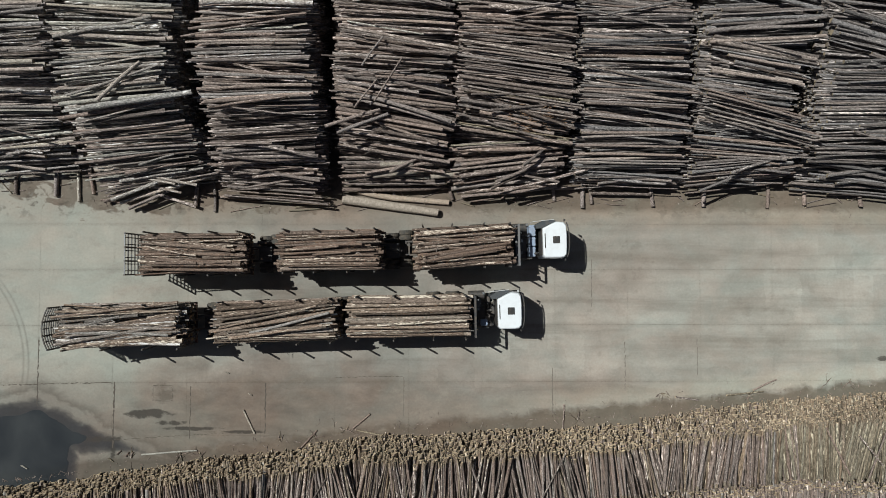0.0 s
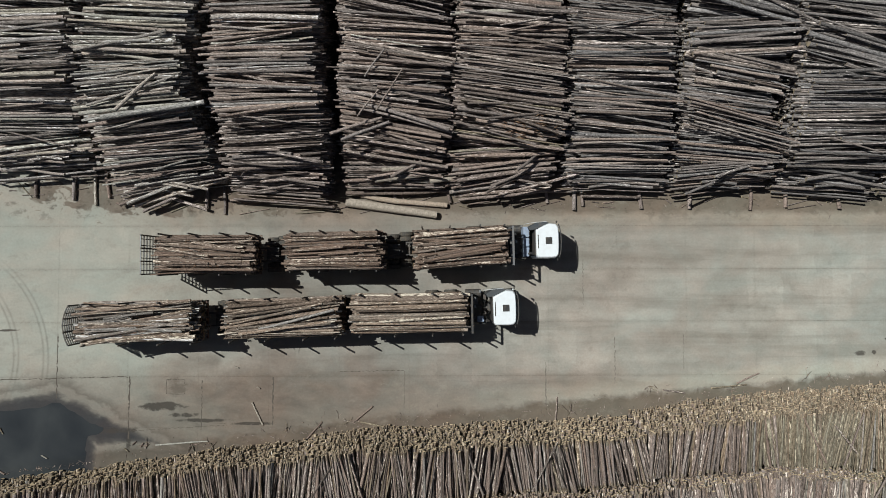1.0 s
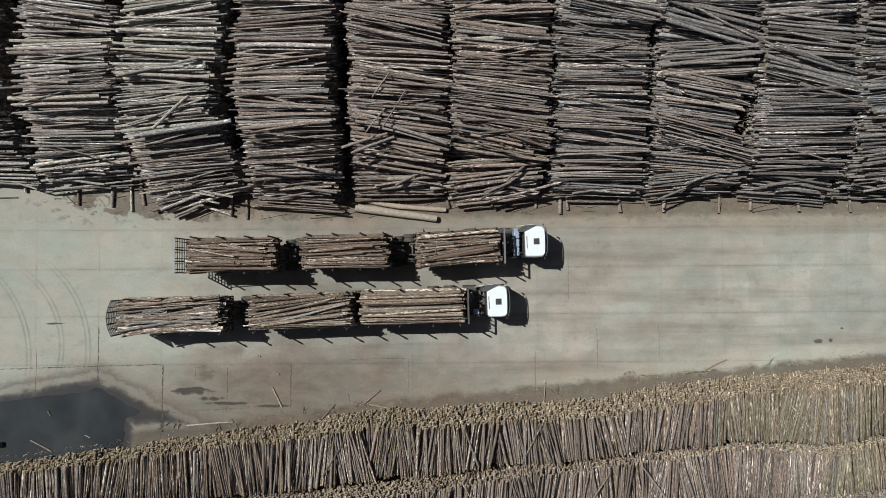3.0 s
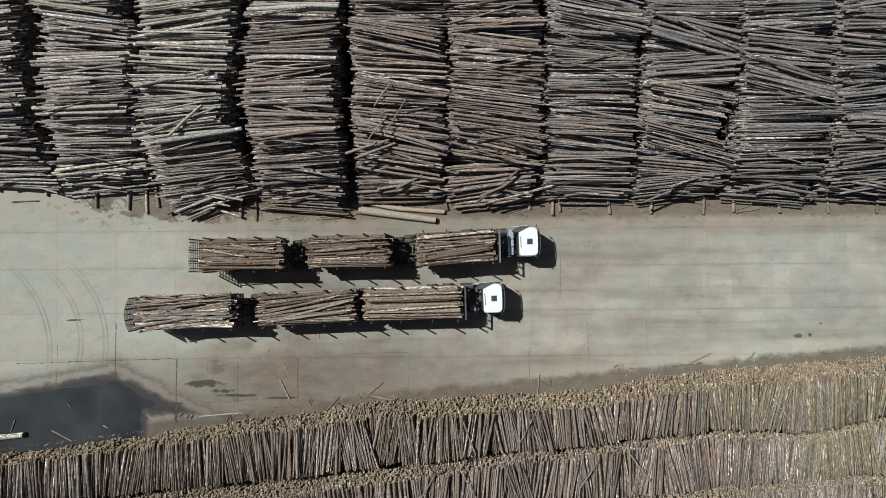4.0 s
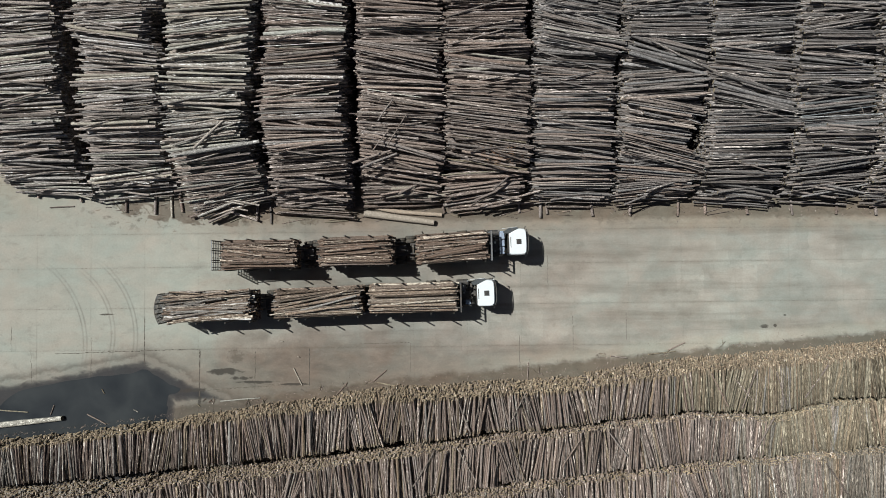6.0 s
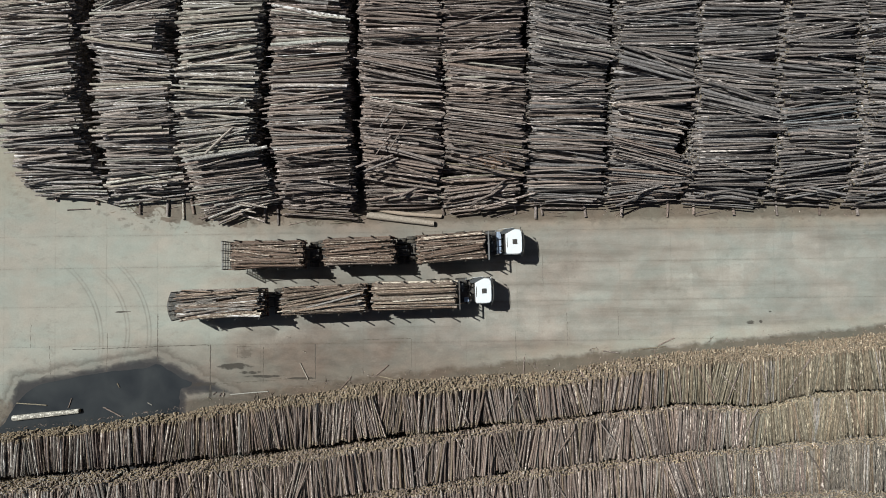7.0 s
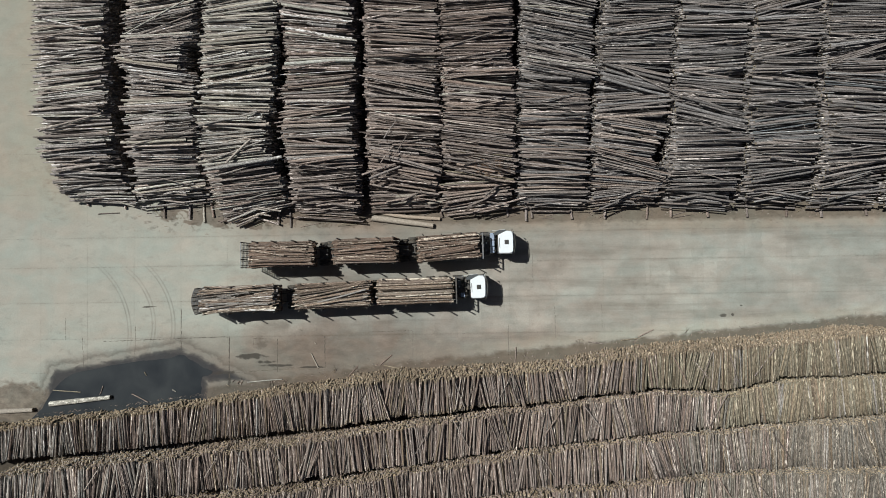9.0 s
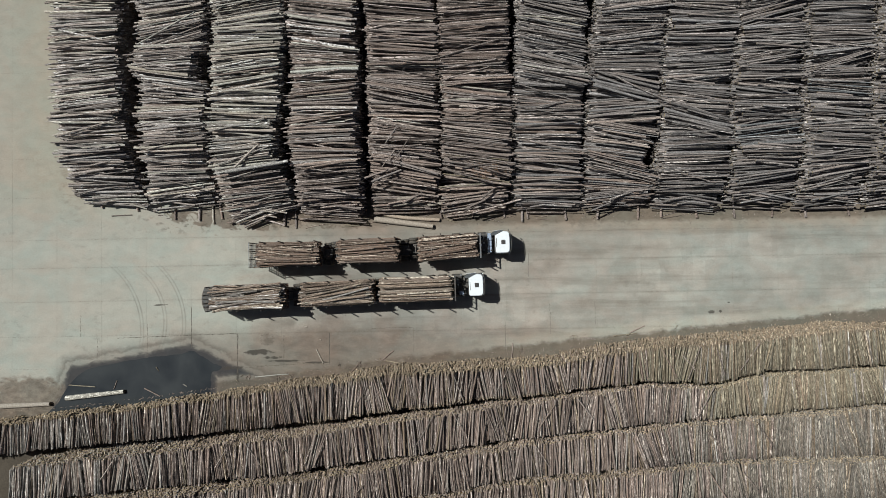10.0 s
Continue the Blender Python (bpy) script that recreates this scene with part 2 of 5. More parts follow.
    m1 = n.math("MULTIPLY", m1, n.ramp(n.math("DIVIDE", n.math("ADD", X, 34.0), 16.0, clamp=True), (0.0, 0.10), (0.75, 0.25), (1.0, 0.88)))
    col = n.mix(m1, col, n.mix(blot, (0.225, 0.184, 0.150), (0.365, 0.312, 0.262)))
    soil_edge = n.math("ADD", Y, n.math("ADD", n.math("MULTIPLY", n.math("SUBTRACT", blot, 0.5), 1.0), n.math("MULTIPLY", wob, 0.12)))
    dark_soil = n.math("MULTIPLY", n.ramp(n.math("DIVIDE", n.math("SUBTRACT", soil_edge, 3.1), 1.4, clamp=True), (0.2, 0.0), (0.55, 1.0)), n.ramp(n.math("DIVIDE", n.math("ADD", X, 14.0), 20.0, clamp=True), (0.0, 0.0), (0.4, 0.45), (1.0, 0.72)))
    col = n.mix(dark_soil, col, n.mix(blot, (0.075, 0.060, 0.048), (0.150, 0.122, 0.100)))
    # broken patches of mud at the ragged stack fronts
    crumb = n.noise(n.place((0.55, 0.9, 1)), 1.0, 7, 0.62, 0.7)
    px = n.ramp(n.math("DIVIDE", n.math("ADD", X, 35.0), 30.0, clamp=True), (0.0, 0.0), (0.3, 0.75), (0.45, 1.0), (0.85, 1.0), (1.0, 0.4))
    py = n.ramp(n.math("DIVIDE", n.math("SUBTRACT", Y, 2.2), 6.0, clamp=True), (0.05, 0.0), (0.40, 1.0), (1.0, 1.0))
    pm = n.math("ADD", crumb, n.math("MULTIPLY", n.math("SUBTRACT", n.math("MULTIPLY", px, py), 0.66), 0.46))
    col = n.mix(n.math("MULTIPLY", n.ramp(pm, (0.44, 0.0), (0.50, 1.0)), 0.85), col, n.mix(blot, (0.115, 0.092, 0.074), (0.245, 0.205, 0.170)))
    # mud at the foot of the short stacks
    foot = n.math("SUBTRACT", n.math("ADD", Y, n.math("MULTIPLY", wob, 0.2)), n.math("ADD", n.math("MINIMUM", n.math("MULTIPLY", X, 0.11), n.math("MULTIPLY", X, 0.085)), -11.85))
    m2 = n.ramp(n.math("DIVIDE", n.math("ADD", foot, n.math("MULTIPLY", n.math("SUBTRACT", blot, 0.5), 1.4)), 3.2, clamp=True), (0.18, 1.0), (0.34, 0.0))
    col = n.mix(n.math("MULTIPLY", m2, 0.92), col, n.mix(blot, (0.092, 0.077, 0.062), (0.172, 0.148, 0.122)))
    # pale washed strip beyond the mud
    strip = n.math("ADD", foot, n.math("MULTIPLY", n.math("SUBTRACT", blot, 0.5), 0.8))
    pale = n.ramp(n.math("DIVIDE", strip, 4.0, clamp=True), (0.20, 0.0), (0.27, 1.0), (0.42, 0.8), (0.56, 0.0))
    pale = n.math("MULTIPLY", pale, n.ramp(n.math("DIVIDE", n.math("ADD", X, 8.0), 20.0, clamp=True), (0.0, 0.2), (1.0, 0.5)))
    col = n.mix(pale, col, (0.40, 0.375, 0.33))
    # brown film over the lower lane
    lo = n.math("DIVIDE", n.math("ABSOLUTE", n.math("ADD", n.math("ADD", Y, wob), 11.0)), 4.6, clamp=True)
    side = n.ramp(n.math("DIVIDE", n.math("ABSOLUTE", n.math("ADD", X, 5.0)), 29.0, clamp=True), (0.40, 1.0), (1.0, 0.0))
    side = n.math("MULTIPLY", side, n.ramp(n.math("DIVIDE", n.math("ADD", X, 14.0), 22.0, clamp=True), (0.0, 1.0), (0.6, 0.75), (1.0, 0.3)))
    col = n.mix(n.math("MULTIPLY", n.math("MULTIPLY", n.ramp(lo, (0.4, 1.0), (0.98, 0.0)), side), 0.72), col, n.mix(n.ramp(n.noise(n.place((0.5, 1.1, 1)), 1.0, 6, 0.65, 0.5), (0.35, 0.0), (0.65, 1.0)), (0.122, 0.095, 0.078), (0.212, 0.168, 0.137)))
    # dark mottling and pale dust, with crisp edges
    mott = n.noise(n.place((0.9, 1.3, 1)), 1.0, 7, 0.68, 0.25)
    zone = n.ramp(n.noise(n.place((0.12, 0.16, 1)), 1.0, 3, 0.5), (0.42, 0.0), (0.60, 1.0))
    near = n.ramp(n.math("DIVIDE", n.math("SUBTRACT", Y, 2.4), 8.0, clamp=True), (0.04, 0.0), (0.2, 1.0), (0.45, 1.0), (0.7, 0.0))
    near = n.math("MULTIPLY", near, n.ramp(n.math("DIVIDE", n.math("ADD", X, 40.0), 12.0, clamp=True), (0.3, 0.0), (0.9, 1.0)))
    spots = n.math("MULTIPLY", n.ramp(mott, (0.54, 0.0), (0.62, 1.0)), n.math("MAXIMUM", near, n.math("MULTIPLY", zone, 0.25)))
    col = n.mix(n.math("MULTIPLY", spots, 0.65), col, (0.105, 0.090, 0.076))
    dust = n.math("MULTIPLY", n.ramp(mott, (0.33, 1.0), (0.44, 0.0)), n.math("SUBTRACT", 1.0, zone))
    col = n.mix(n.math("MULTIPLY", dust, 0.18), col, (0.42, 0.395, 0.345))
    # tan earth beside the end stack, browner at its edge
    tan = n.ramp(n.math("DIVIDE", n.math("SUBTRACT", n.math("ADD", Y, n.math("MULTIPLY", wob, 1.3)), 3.5), 6.0, clamp=True), (0.1, 0.0), (0.9, 1.0))
    tan = n.math("MULTIPLY", tan, n.ramp(n.math("DIVIDE", n.math("ADD", X, 50.0), 12.0, clamp=True), (0.0, 0.35), (0.5, 0.8), (1.0, 0.8)))
    tan = n.math("MULTIPLY", tan, n.math("SUBTRACT", 1.0, n.math("DIVIDE", n.math("ADD", X, 36.0), 4.0, clamp=True)))
    col = n.mix(n.math("MULTIPLY", tan, 0.75), col, n.mix(blot, (0.400, 0.352, 0.282), (0.475, 0.438, 0.370)))
    rim = n.math("SUBTRACT", 1.0, n.math("DIVIDE", n.math("ABSOLUTE", n.math("ADD", n.math("ADD", X, 41.2), n.math("MULTIPLY", wob, 0.5))), 2.0), clamp=True)
    col = n.mix(n.math("MULTIPLY", n.math("MULTIPLY", rim, tan), n.ramp(mott, (0.46, 0.0), (0.60, 0.75))), col, (0.205, 0.165, 0.130))
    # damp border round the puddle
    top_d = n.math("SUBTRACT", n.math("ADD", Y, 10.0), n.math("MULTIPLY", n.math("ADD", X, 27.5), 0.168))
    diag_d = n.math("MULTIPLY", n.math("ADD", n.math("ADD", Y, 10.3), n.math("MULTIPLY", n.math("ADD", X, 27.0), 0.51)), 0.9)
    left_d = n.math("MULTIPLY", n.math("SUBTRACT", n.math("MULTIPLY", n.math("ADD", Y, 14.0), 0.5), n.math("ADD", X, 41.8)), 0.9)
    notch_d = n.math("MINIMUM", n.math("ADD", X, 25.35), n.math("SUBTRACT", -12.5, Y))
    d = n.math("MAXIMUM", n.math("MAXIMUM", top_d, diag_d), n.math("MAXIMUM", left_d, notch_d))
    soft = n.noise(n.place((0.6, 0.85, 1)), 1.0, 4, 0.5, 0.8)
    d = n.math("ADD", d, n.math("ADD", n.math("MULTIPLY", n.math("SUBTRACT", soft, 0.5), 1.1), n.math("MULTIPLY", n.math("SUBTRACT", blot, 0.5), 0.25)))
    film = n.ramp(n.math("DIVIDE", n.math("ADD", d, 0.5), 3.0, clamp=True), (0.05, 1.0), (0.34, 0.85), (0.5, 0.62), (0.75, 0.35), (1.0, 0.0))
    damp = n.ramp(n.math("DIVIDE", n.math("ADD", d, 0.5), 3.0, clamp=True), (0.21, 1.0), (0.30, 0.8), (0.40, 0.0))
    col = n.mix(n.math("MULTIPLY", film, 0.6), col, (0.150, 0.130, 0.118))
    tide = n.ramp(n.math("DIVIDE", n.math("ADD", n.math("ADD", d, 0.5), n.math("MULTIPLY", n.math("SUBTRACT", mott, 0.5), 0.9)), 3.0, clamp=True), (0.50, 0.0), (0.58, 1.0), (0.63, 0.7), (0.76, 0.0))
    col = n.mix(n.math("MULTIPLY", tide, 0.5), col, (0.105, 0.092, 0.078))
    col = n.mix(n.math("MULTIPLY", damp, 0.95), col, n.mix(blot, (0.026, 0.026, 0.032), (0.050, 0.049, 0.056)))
    # trodden mud at the low end of the puddle
    mx = n.math("DIVIDE", n.math("ADD", X, 46.5), 6.5)
    my = n.math("DIVIDE", n.math("ADD", Y, 15.2), 2.6)
    mq = n.math("ADD", n.math("ADD", n.math("MULTIPLY", mx, mx), n.math("MULTIPLY", my, my)), n.math("MULTIPLY", n.math("SUBTRACT", soft, 0.5), 2.5))
    col = n.mix(n.math("MULTIPLY", n.ramp(mq, (0.5, 1.0), (1.6, 0.0)), 0.85), col, n.mix(n.ramp(mott, (0.35, 0.0), (0.65, 1.0)), (0.115, 0.092, 0.076), (0.285, 0.245, 0.205)))
    # oily stains on the brown lane
    for sx, sy, rx, ry in ((-19.9, -10.5, 1.7, 0.33), (-18.3, -11.1, 1.1, 0.2), (-16.9, -11.5, 2.2, 0.15), (-13.6, -11.75, 2.0, 0.12), (-23.3, -12.2, 1.6, 0.28), (-22.3, -12.9, 0.22, 0.9), (-18.9, -9.05, 0.9, 0.75), (31.36, -6.81, 0.45, 0.20), (32.44, -6.76, 0.2, 0.16), (33.4, -5.76, 0.15, 0.1), (-31.2, -4.95, 0.7, 0.1)):
        qx = n.math("DIVIDE", n.math("SUBTRACT", X, sx), rx)
        qy = n.math("DIVIDE", n.math("SUBTRACT", Y, sy), ry)
        q = n.math("ADD", n.math("ADD", n.math("MULTIPLY", qx, qx), n.math("MULTIPLY", qy, qy)), n.math("MULTIPLY", n.math("SUBTRACT", mott, 0.5), 5.0))
        col = n.mix(n.math("MULTIPLY", n.ramp(q, (0.3, 1.0), (1.2, 0.0)), 0.55 if ry == 0.75 else 0.85), col, (0.115, 0.10, 0.086) if ry == 0.75 else (0.058, 0.051, 0.046))
    # curved tyre marks
    marks = 0.0
    for cx, cy, rr in ((-42.9, -7.8, 9.75), (-38.2, -6.9, 7.7), (-37.4, -7.1, 9.05)):
        ax = n.math("SUBTRACT", X, cx)
        ay = n.math("SUBTRACT", Y, cy)
        rad = n.math("SQRT", n.math("ADD", n.math("MULTIPLY", ax, ax), n.math("MULTIPLY", ay, ay)))
        band = n.math("SUBTRACT", 1.0, n.math("DIVIDE", n.math("ABSOLUTE", n.math("SUBTRACT", n.math("ABSOLUTE", n.math("SUBTRACT", rad, rr)), 0.17)), 0.13), clamp=True)
        band = n.math("MULTIPLY", band, n.ramp(n.math("DIVIDE", ax, 10.0, clamp=True), (0.35, 0.0), (0.6, 1.0)))
        marks = n.math("MAXIMUM", band, marks)
    arc = n.ramp(n.math("DIVIDE", n.math("ADD", Y, 11.0), 13.0, clamp=True), (0.05, 0.0), (0.25, 1.0), (0.6, 1.0), (0.95, 0.0))
    col = n.mix(n.math("MULTIPLY", n.math("MULTIPLY", marks, arc), n.math("MULTIPLY", mid, 0.68)), col, (0.15, 0.14, 0.125))
    col = n.mix(n.ramp(fine, (0.3, 0.42), (0.7, 0.0)), col, n.mix(1.0, col, (0.62, 0.60, 0.58), "MULTIPLY"))
    cast = n.noise(n.place((0.22, 0.30, 1)), 1.0, 4, 0.6, 0.6)
    col = n.mix(1.0, col, n.mix(n.ramp(cast, (0.36, 0.0), (0.64, 1.0)), (0.965, 1.01, 1.0), (1.055, 0.99, 0.955)), "MULTIPLY")
    far = n.math("DIVIDE", n.math("SUBTRACT", X, 10.0), 18.0, clamp=True)
    col = n.mix(far, col, n.mix(1.0, col, (0.98, 1.025, 1.03), "MULTIPLY"))
    # colour about a tenth brighter from x 3 to 36, fading at both ends
    worn = n.ramp(n.math("DIVIDE", n.math("ADD", X, n.math("MULTIPLY", wob, 2.0)), 40.0, clamp=True), (0.08, 0.0), (0.25, 1.0), (0.65, 1.0), (0.9, 0.0))
    col = n.mix(worn, col, n.mix(1.0, col, (1.11, 1.105, 1.095), "MULTIPLY"))
    cloud = n.noise(n.place((0.55, 0.9, 1)), 1.0, 3, 0.5, 0.4)
    col = n.mix(n.ramp(cloud, (0.35, 0.22), (0.55, 0.0)), col, n.mix(1.0, col, (0.80, 0.785, 0.77), "MULTIPLY"))
    col = n.mix(n.ramp(cloud, (0.5, 0.0), (0.68, 0.20)), col, n.mix(1.0, col, (1.22, 1.22, 1.21), "MULTIPLY"))
    n.bump(n.math("ADD", fine, n.math("MULTIPLY", blot, 0.5)), 0.25, 0.01)
    return n.done(col, n.math("SUBTRACT", 0.88, n.math("MULTIPLY", damp, 0.2)), 0, 0.22, 0.6)


def earth():
    n = Nodes("bare_earth")
    p = n.place((1, 1, 1))
    a = n.noise(p, 0.4, 6, 0.6, 0.5)
    b = n.noise(p, 5.0, 6, 0.7)
    col = n.mix(a, (0.075, 0.060, 0.047), (0.20, 0.17, 0.135))
    col = n.mix(n.ramp(b, (0.4, 0.5), (0.7, 0.0)), col, (0.05, 0.042, 0.034))
    n.bump(b, 0.6, 0.04)
    return n.done(col, 0.95, 0, 0.2, 1.0)


def water():
    n = Nodes("muddy_water")
    p = n.place((1, 1, 1))
    a = n.noise(p, 0.25, 4, 0.5, 0.5)
    w = n.noise(p, 1.5, 2, 0.5)
    n.bump(w, 0.02, 0.01)
    return n.done(n.mix(n.ramp(a, (0.35, 0.0), (0.65, 1.0)), (0.024, 0.028, 0.033), (0.044, 0.049, 0.053)), 0.08, 0, 0.5)


M_CONCRETE, M_EARTH, M_WATER = concrete(), earth(), water()


# ---- helpers of this place ----
def mesh_of(name, bm, *mats):
    me = bpy.data.meshes.new(name)
    bm.to_mesh(me)
    bm.free()
    for m in mats:
        me.materials.append(m)
    return me


def part(name, bm, material, parent, label="", at=None):
    """One mesh object under a thing or a part, in its parent's space."""
    ob = new(name, mesh_of(name, bm, material) if isinstance(bm, bmesh.types.BMesh) else bm)
    ob.parent = parent
    if at is not None:
        ob.matrix_basis = at
    if label:
        ob["label"] = label
    return ob


def empty(name, m, label, category, group=""):
    ob = new(name)
    ob.empty_display_size = 0.3
    ob.matrix_basis = m
    return tagged(ob, label, category, group)


def box(bm, x0, x1, y0, y1, z0, z1, bevel=0.0):
    r = bmesh.ops.create_cube(bm, size=1.0, matrix=Matrix.Translation(((x0 + x1) / 2, (y0 + y1) / 2, (z0 + z1) / 2)) @ Matrix.Diagonal((x1 - x0, y1 - y0, z1 - z0, 1)))
    if bevel:
        es = list({e for v in r["verts"] for e in v.link_edges})
        bmesh.ops.bevel(bm, geom=es, offset=bevel, segments=2, affect="EDGES", profile=0.5)
    return bm


def rod(bm, a, b, r0, r1=None, sides=8):
    a, b = Vector(a), Vector(b)
    d = b - a
    m = Matrix.Translation((a + b) / 2) @ d.to_track_quat("Z", "Y").to_matrix().to_4x4()
    bmesh.ops.create_cone(bm, cap_ends=True, segments=sides, radius1=r0, radius2=r0 if r1 is None else r1, depth=d.length, matrix=m)
    return bm


def bar(bm, a, b, w, h):
    """A straight beam of section w by h from a to b."""
    a, b = Vector(a), Vector(b)
    d = b - a
    up = Vector((0, 0, 1)) if abs(d.normalized().z) < 0.9 else Vector((0, 1, 0))
    x = d.normalized()
    y = up.cross(x).normalized()
    z = x.cross(y)
    rot = Matrix((x, y, z)).transposed().to_4x4()
    bmesh.ops.create_cube(bm, size=1.0, matrix=Matrix.Translation((a + b) / 2) @ rot @ Matrix.Diagonal((d.length, w, h, 1)))
    return bm


def make(fn, *a, **k):
    bm = bmesh.new()
    fn(bm, *a, **k)
    return bm


LOG_SEGS = 5


def log_mesh(name, seed, bark_mat, end_mat, crook, sides=8, stubs=9, tip_mat=None):
    """A log of length 1 along x and radius 1: tapered, bent, uneven, with knots and stubs of branches; cut ends in their own material.
    tip_mat: where the bark has come off the last stretch at both ends."""
    rnd = random.Random(seed)
    bend, bend_z = crook * rnd.uniform(-1.1, 1.1), min(1.0, 2 * crook) * rnd.uniform(-0.3, 0.3)
    kink = crook * rnd.uniform(-0.45, 0.45)
    taper = rnd.uniform(0.02, 0.16)
    bm = bmesh.new()
    rings = []
    us = [i / LOG_SEGS for i in range(LOG_SEGS + 1)]
    if tip_mat:
        us = [0.0, rnd.uniform(0.04, 0.11)] + us[1:-1] + [rnd.uniform(0.89, 0.96), 1.0]

    def centre(u):
        return bend * (4 * u * (1 - u) - 0.6) + kink * math.sin(6.28 * u), bend_z * (4 * u * (1 - u) - 0.6)

    for i, u in enumerate(us):
        oy, oz = centre(u)
        rr = 1 + taper * (0.5 - u) * 2 + rnd.uniform(-0.10, 0.10) * (0.3 if sides > 10 else 1.0)
        skew = rnd.uniform(-0.004, 0.004) if u in (0.0, 1.0) else 0
        ring = []
        for k in range(sides):
            a = 2 * math.pi * (k + 0.15 * (i % 2)) / sides
            q = rr * (1 + rnd.uniform(-0.06, 0.06) * 7 / sides)
            ring.append(bm.verts.new((u - 0.5 + skew * math.cos(a), oy + q * math.cos(a), oz + q * math.sin(a))))
        rings.append(ring)
    last = len(us) - 2
    for i in range(last + 1):
        for k in range(sides):
            k2 = (k + 1) % sides
            f = bm.faces.new((rings[i][k], rings[i + 1][k], rings[i + 1][k2], rings[i][k2]))
            f.smooth = True
            if tip_mat and i in (0, last):
                f.material_index = 2
    for ring in (rings[0], list(reversed(rings[-1]))):
        f = bm.faces.new(ring)
        f.material_index = 1
    for k in range(stubs):
        u, a = rnd.uniform(0.06, 0.94), rnd.uniform(0, 6.28)
        oy, oz = centre(u)
        w, hgt = rnd.uniform(0.003, 0.010), rnd.uniform(1.2, 1.9)
        foot = [bm.verts.new((u - 0.5 + dx * w, oy + 0.85 * math.cos(a + da), oz + 0.85 * math.sin(a + da))) for dx, da in ((-1, 0), (0, 0.3), (1, 0), (0, -0.3))]
        tip = bm.verts.new((u - 0.5 + rnd.uniform(0.0, 0.012), oy + hgt * math.cos(a), oz + hgt * math.sin(a)))
        for p, q in zip(foot, foot[1:] + foot[:1]):
            bm.faces.new((p, q, tip))
    bmesh.ops.recalc_face_normals(bm, faces=bm.faces)
    return mesh_of(name, bm, bark_mat, end_mat, *([tip_mat] if tip_mat else []))


END_OF = {"dun": M_END_POLE, "ash": M_END_POLE, "tip": M_END_POLE, "pole": M_END_POLE, "fresh": M_END_POLE, "haul": M_END_HAUL, "dusk": M_END_HAUL}
LOGS = {k: [log_mesh("log", 31 * i + 7, M_BARK[k], END_OF.get(k, M_END), 0.4 if k in ("pole", "fresh", "ash", "tip", "dun") else 0.75) for i in range(9)] for k in SHADES}
TIPPED = {k: [log_mesh("log", 31 * i + 9, M_BARK[k], M_END_POLE, 0.4, tip_mat=M_BARK["tip"]) for i in range(9)] for k in ("pole", "fresh", "tip", "ash", "dun")}
TWIGS = [log_mesh("branch", 57 * i + 3, M_BARK["tip" if i % 2 else "ash"], M_END_POLE, 6.0, 5, 0) for i in range(6)]
THICK = {k: log_mesh("log", 77, M_BARK[k], M_END, 0.0, 16, 0) for k in ("smooth", "white", "warm")}


def log_pose(x, y, z, length, radius, yaw=0.0, pitch=0.0, roll=0.0):
    return Matrix.Translation((x, y, z)) @ Euler((roll, pitch, yaw)).to_matrix().to_4x4() @ Matrix.Diagonal((length, radius, radius, 1))


def packed(name, rows, bark_mat, end_mat, parent, label, sides=6, tip_mat=None):
    """Many plain logs joined into one mesh. rows: x, y, z of the middle, length, radius, yaw. tip_mat: bark gone from the last stretch."""
    a = np.array(rows)
    ang = np.arange(sides) * 2 * np.pi / sides
    n = len(a)
    c, s = np.cos(a[:, 5]), np.sin(a[:, 5])
    stops = (-0.5, 0.44, 0.5) if tip_mat else (-0.5, 0.5)
    e_n = len(stops)
    verts = np.zeros((n, e_n, sides, 3))
    wear = np.random.RandomState(n).uniform(-0.05, 0.05, n)
    for e, stop in enumerate(stops):
        lx = (a[:, 3] * (stop + (wear if e == 1 and tip_mat else 0)))[:, None]
        ly = a[:, 4][:, None] * np.cos(ang)[None]
        lz = a[:, 4][:, None] * np.sin(ang)[None]
        verts[:, e, :, 0] = a[:, 0][:, None] + lx * c[:, None] - ly * s[:, None]
        verts[:, e, :, 1] = a[:, 1][:, None] + lx * s[:, None] + ly * c[:, None]
        verts[:, e, :, 2] = a[:, 2][:, None] + lz
    faces, idx = [], []
    quad = [(k, (k + 1) % sides, sides + (k + 1) % sides, sides + k) for k in range(sides)]
    for i in range(n):
        for e in range(e_n - 1):
            o = (i * e_n + e) * sides
            faces += [(o + p, o + q, o + r, o + t) for p, q, r, t in quad]
            idx += [2 if e else 0] * sides
        o = i * e_n * sides
        faces += [tuple(range(o + sides - 1, o - 1, -1)), tuple(range(o + (e_n - 1) * sides, o + e_n * sides))]
        idx += [1, 1]
    me = bpy.data.meshes.new(name)
    me.from_pydata(verts.reshape(-1, 3).tolist(), [], faces)
    for m in (bark_mat, end_mat, tip_mat):
        if m:
            me.materials.append(m)
    me.polygons.foreach_set("material_index", idx)
    me.polygons.foreach_set("use_smooth", [i != 1 for i in idx])
    me.update()
    ob = new(name, me)
    ob.parent = parent
    return tagged(ob, label, kind="stuff")


def line(points):
    xs, ys = zip(*points)
    return lambda x: float(np.interp(x, xs, ys))


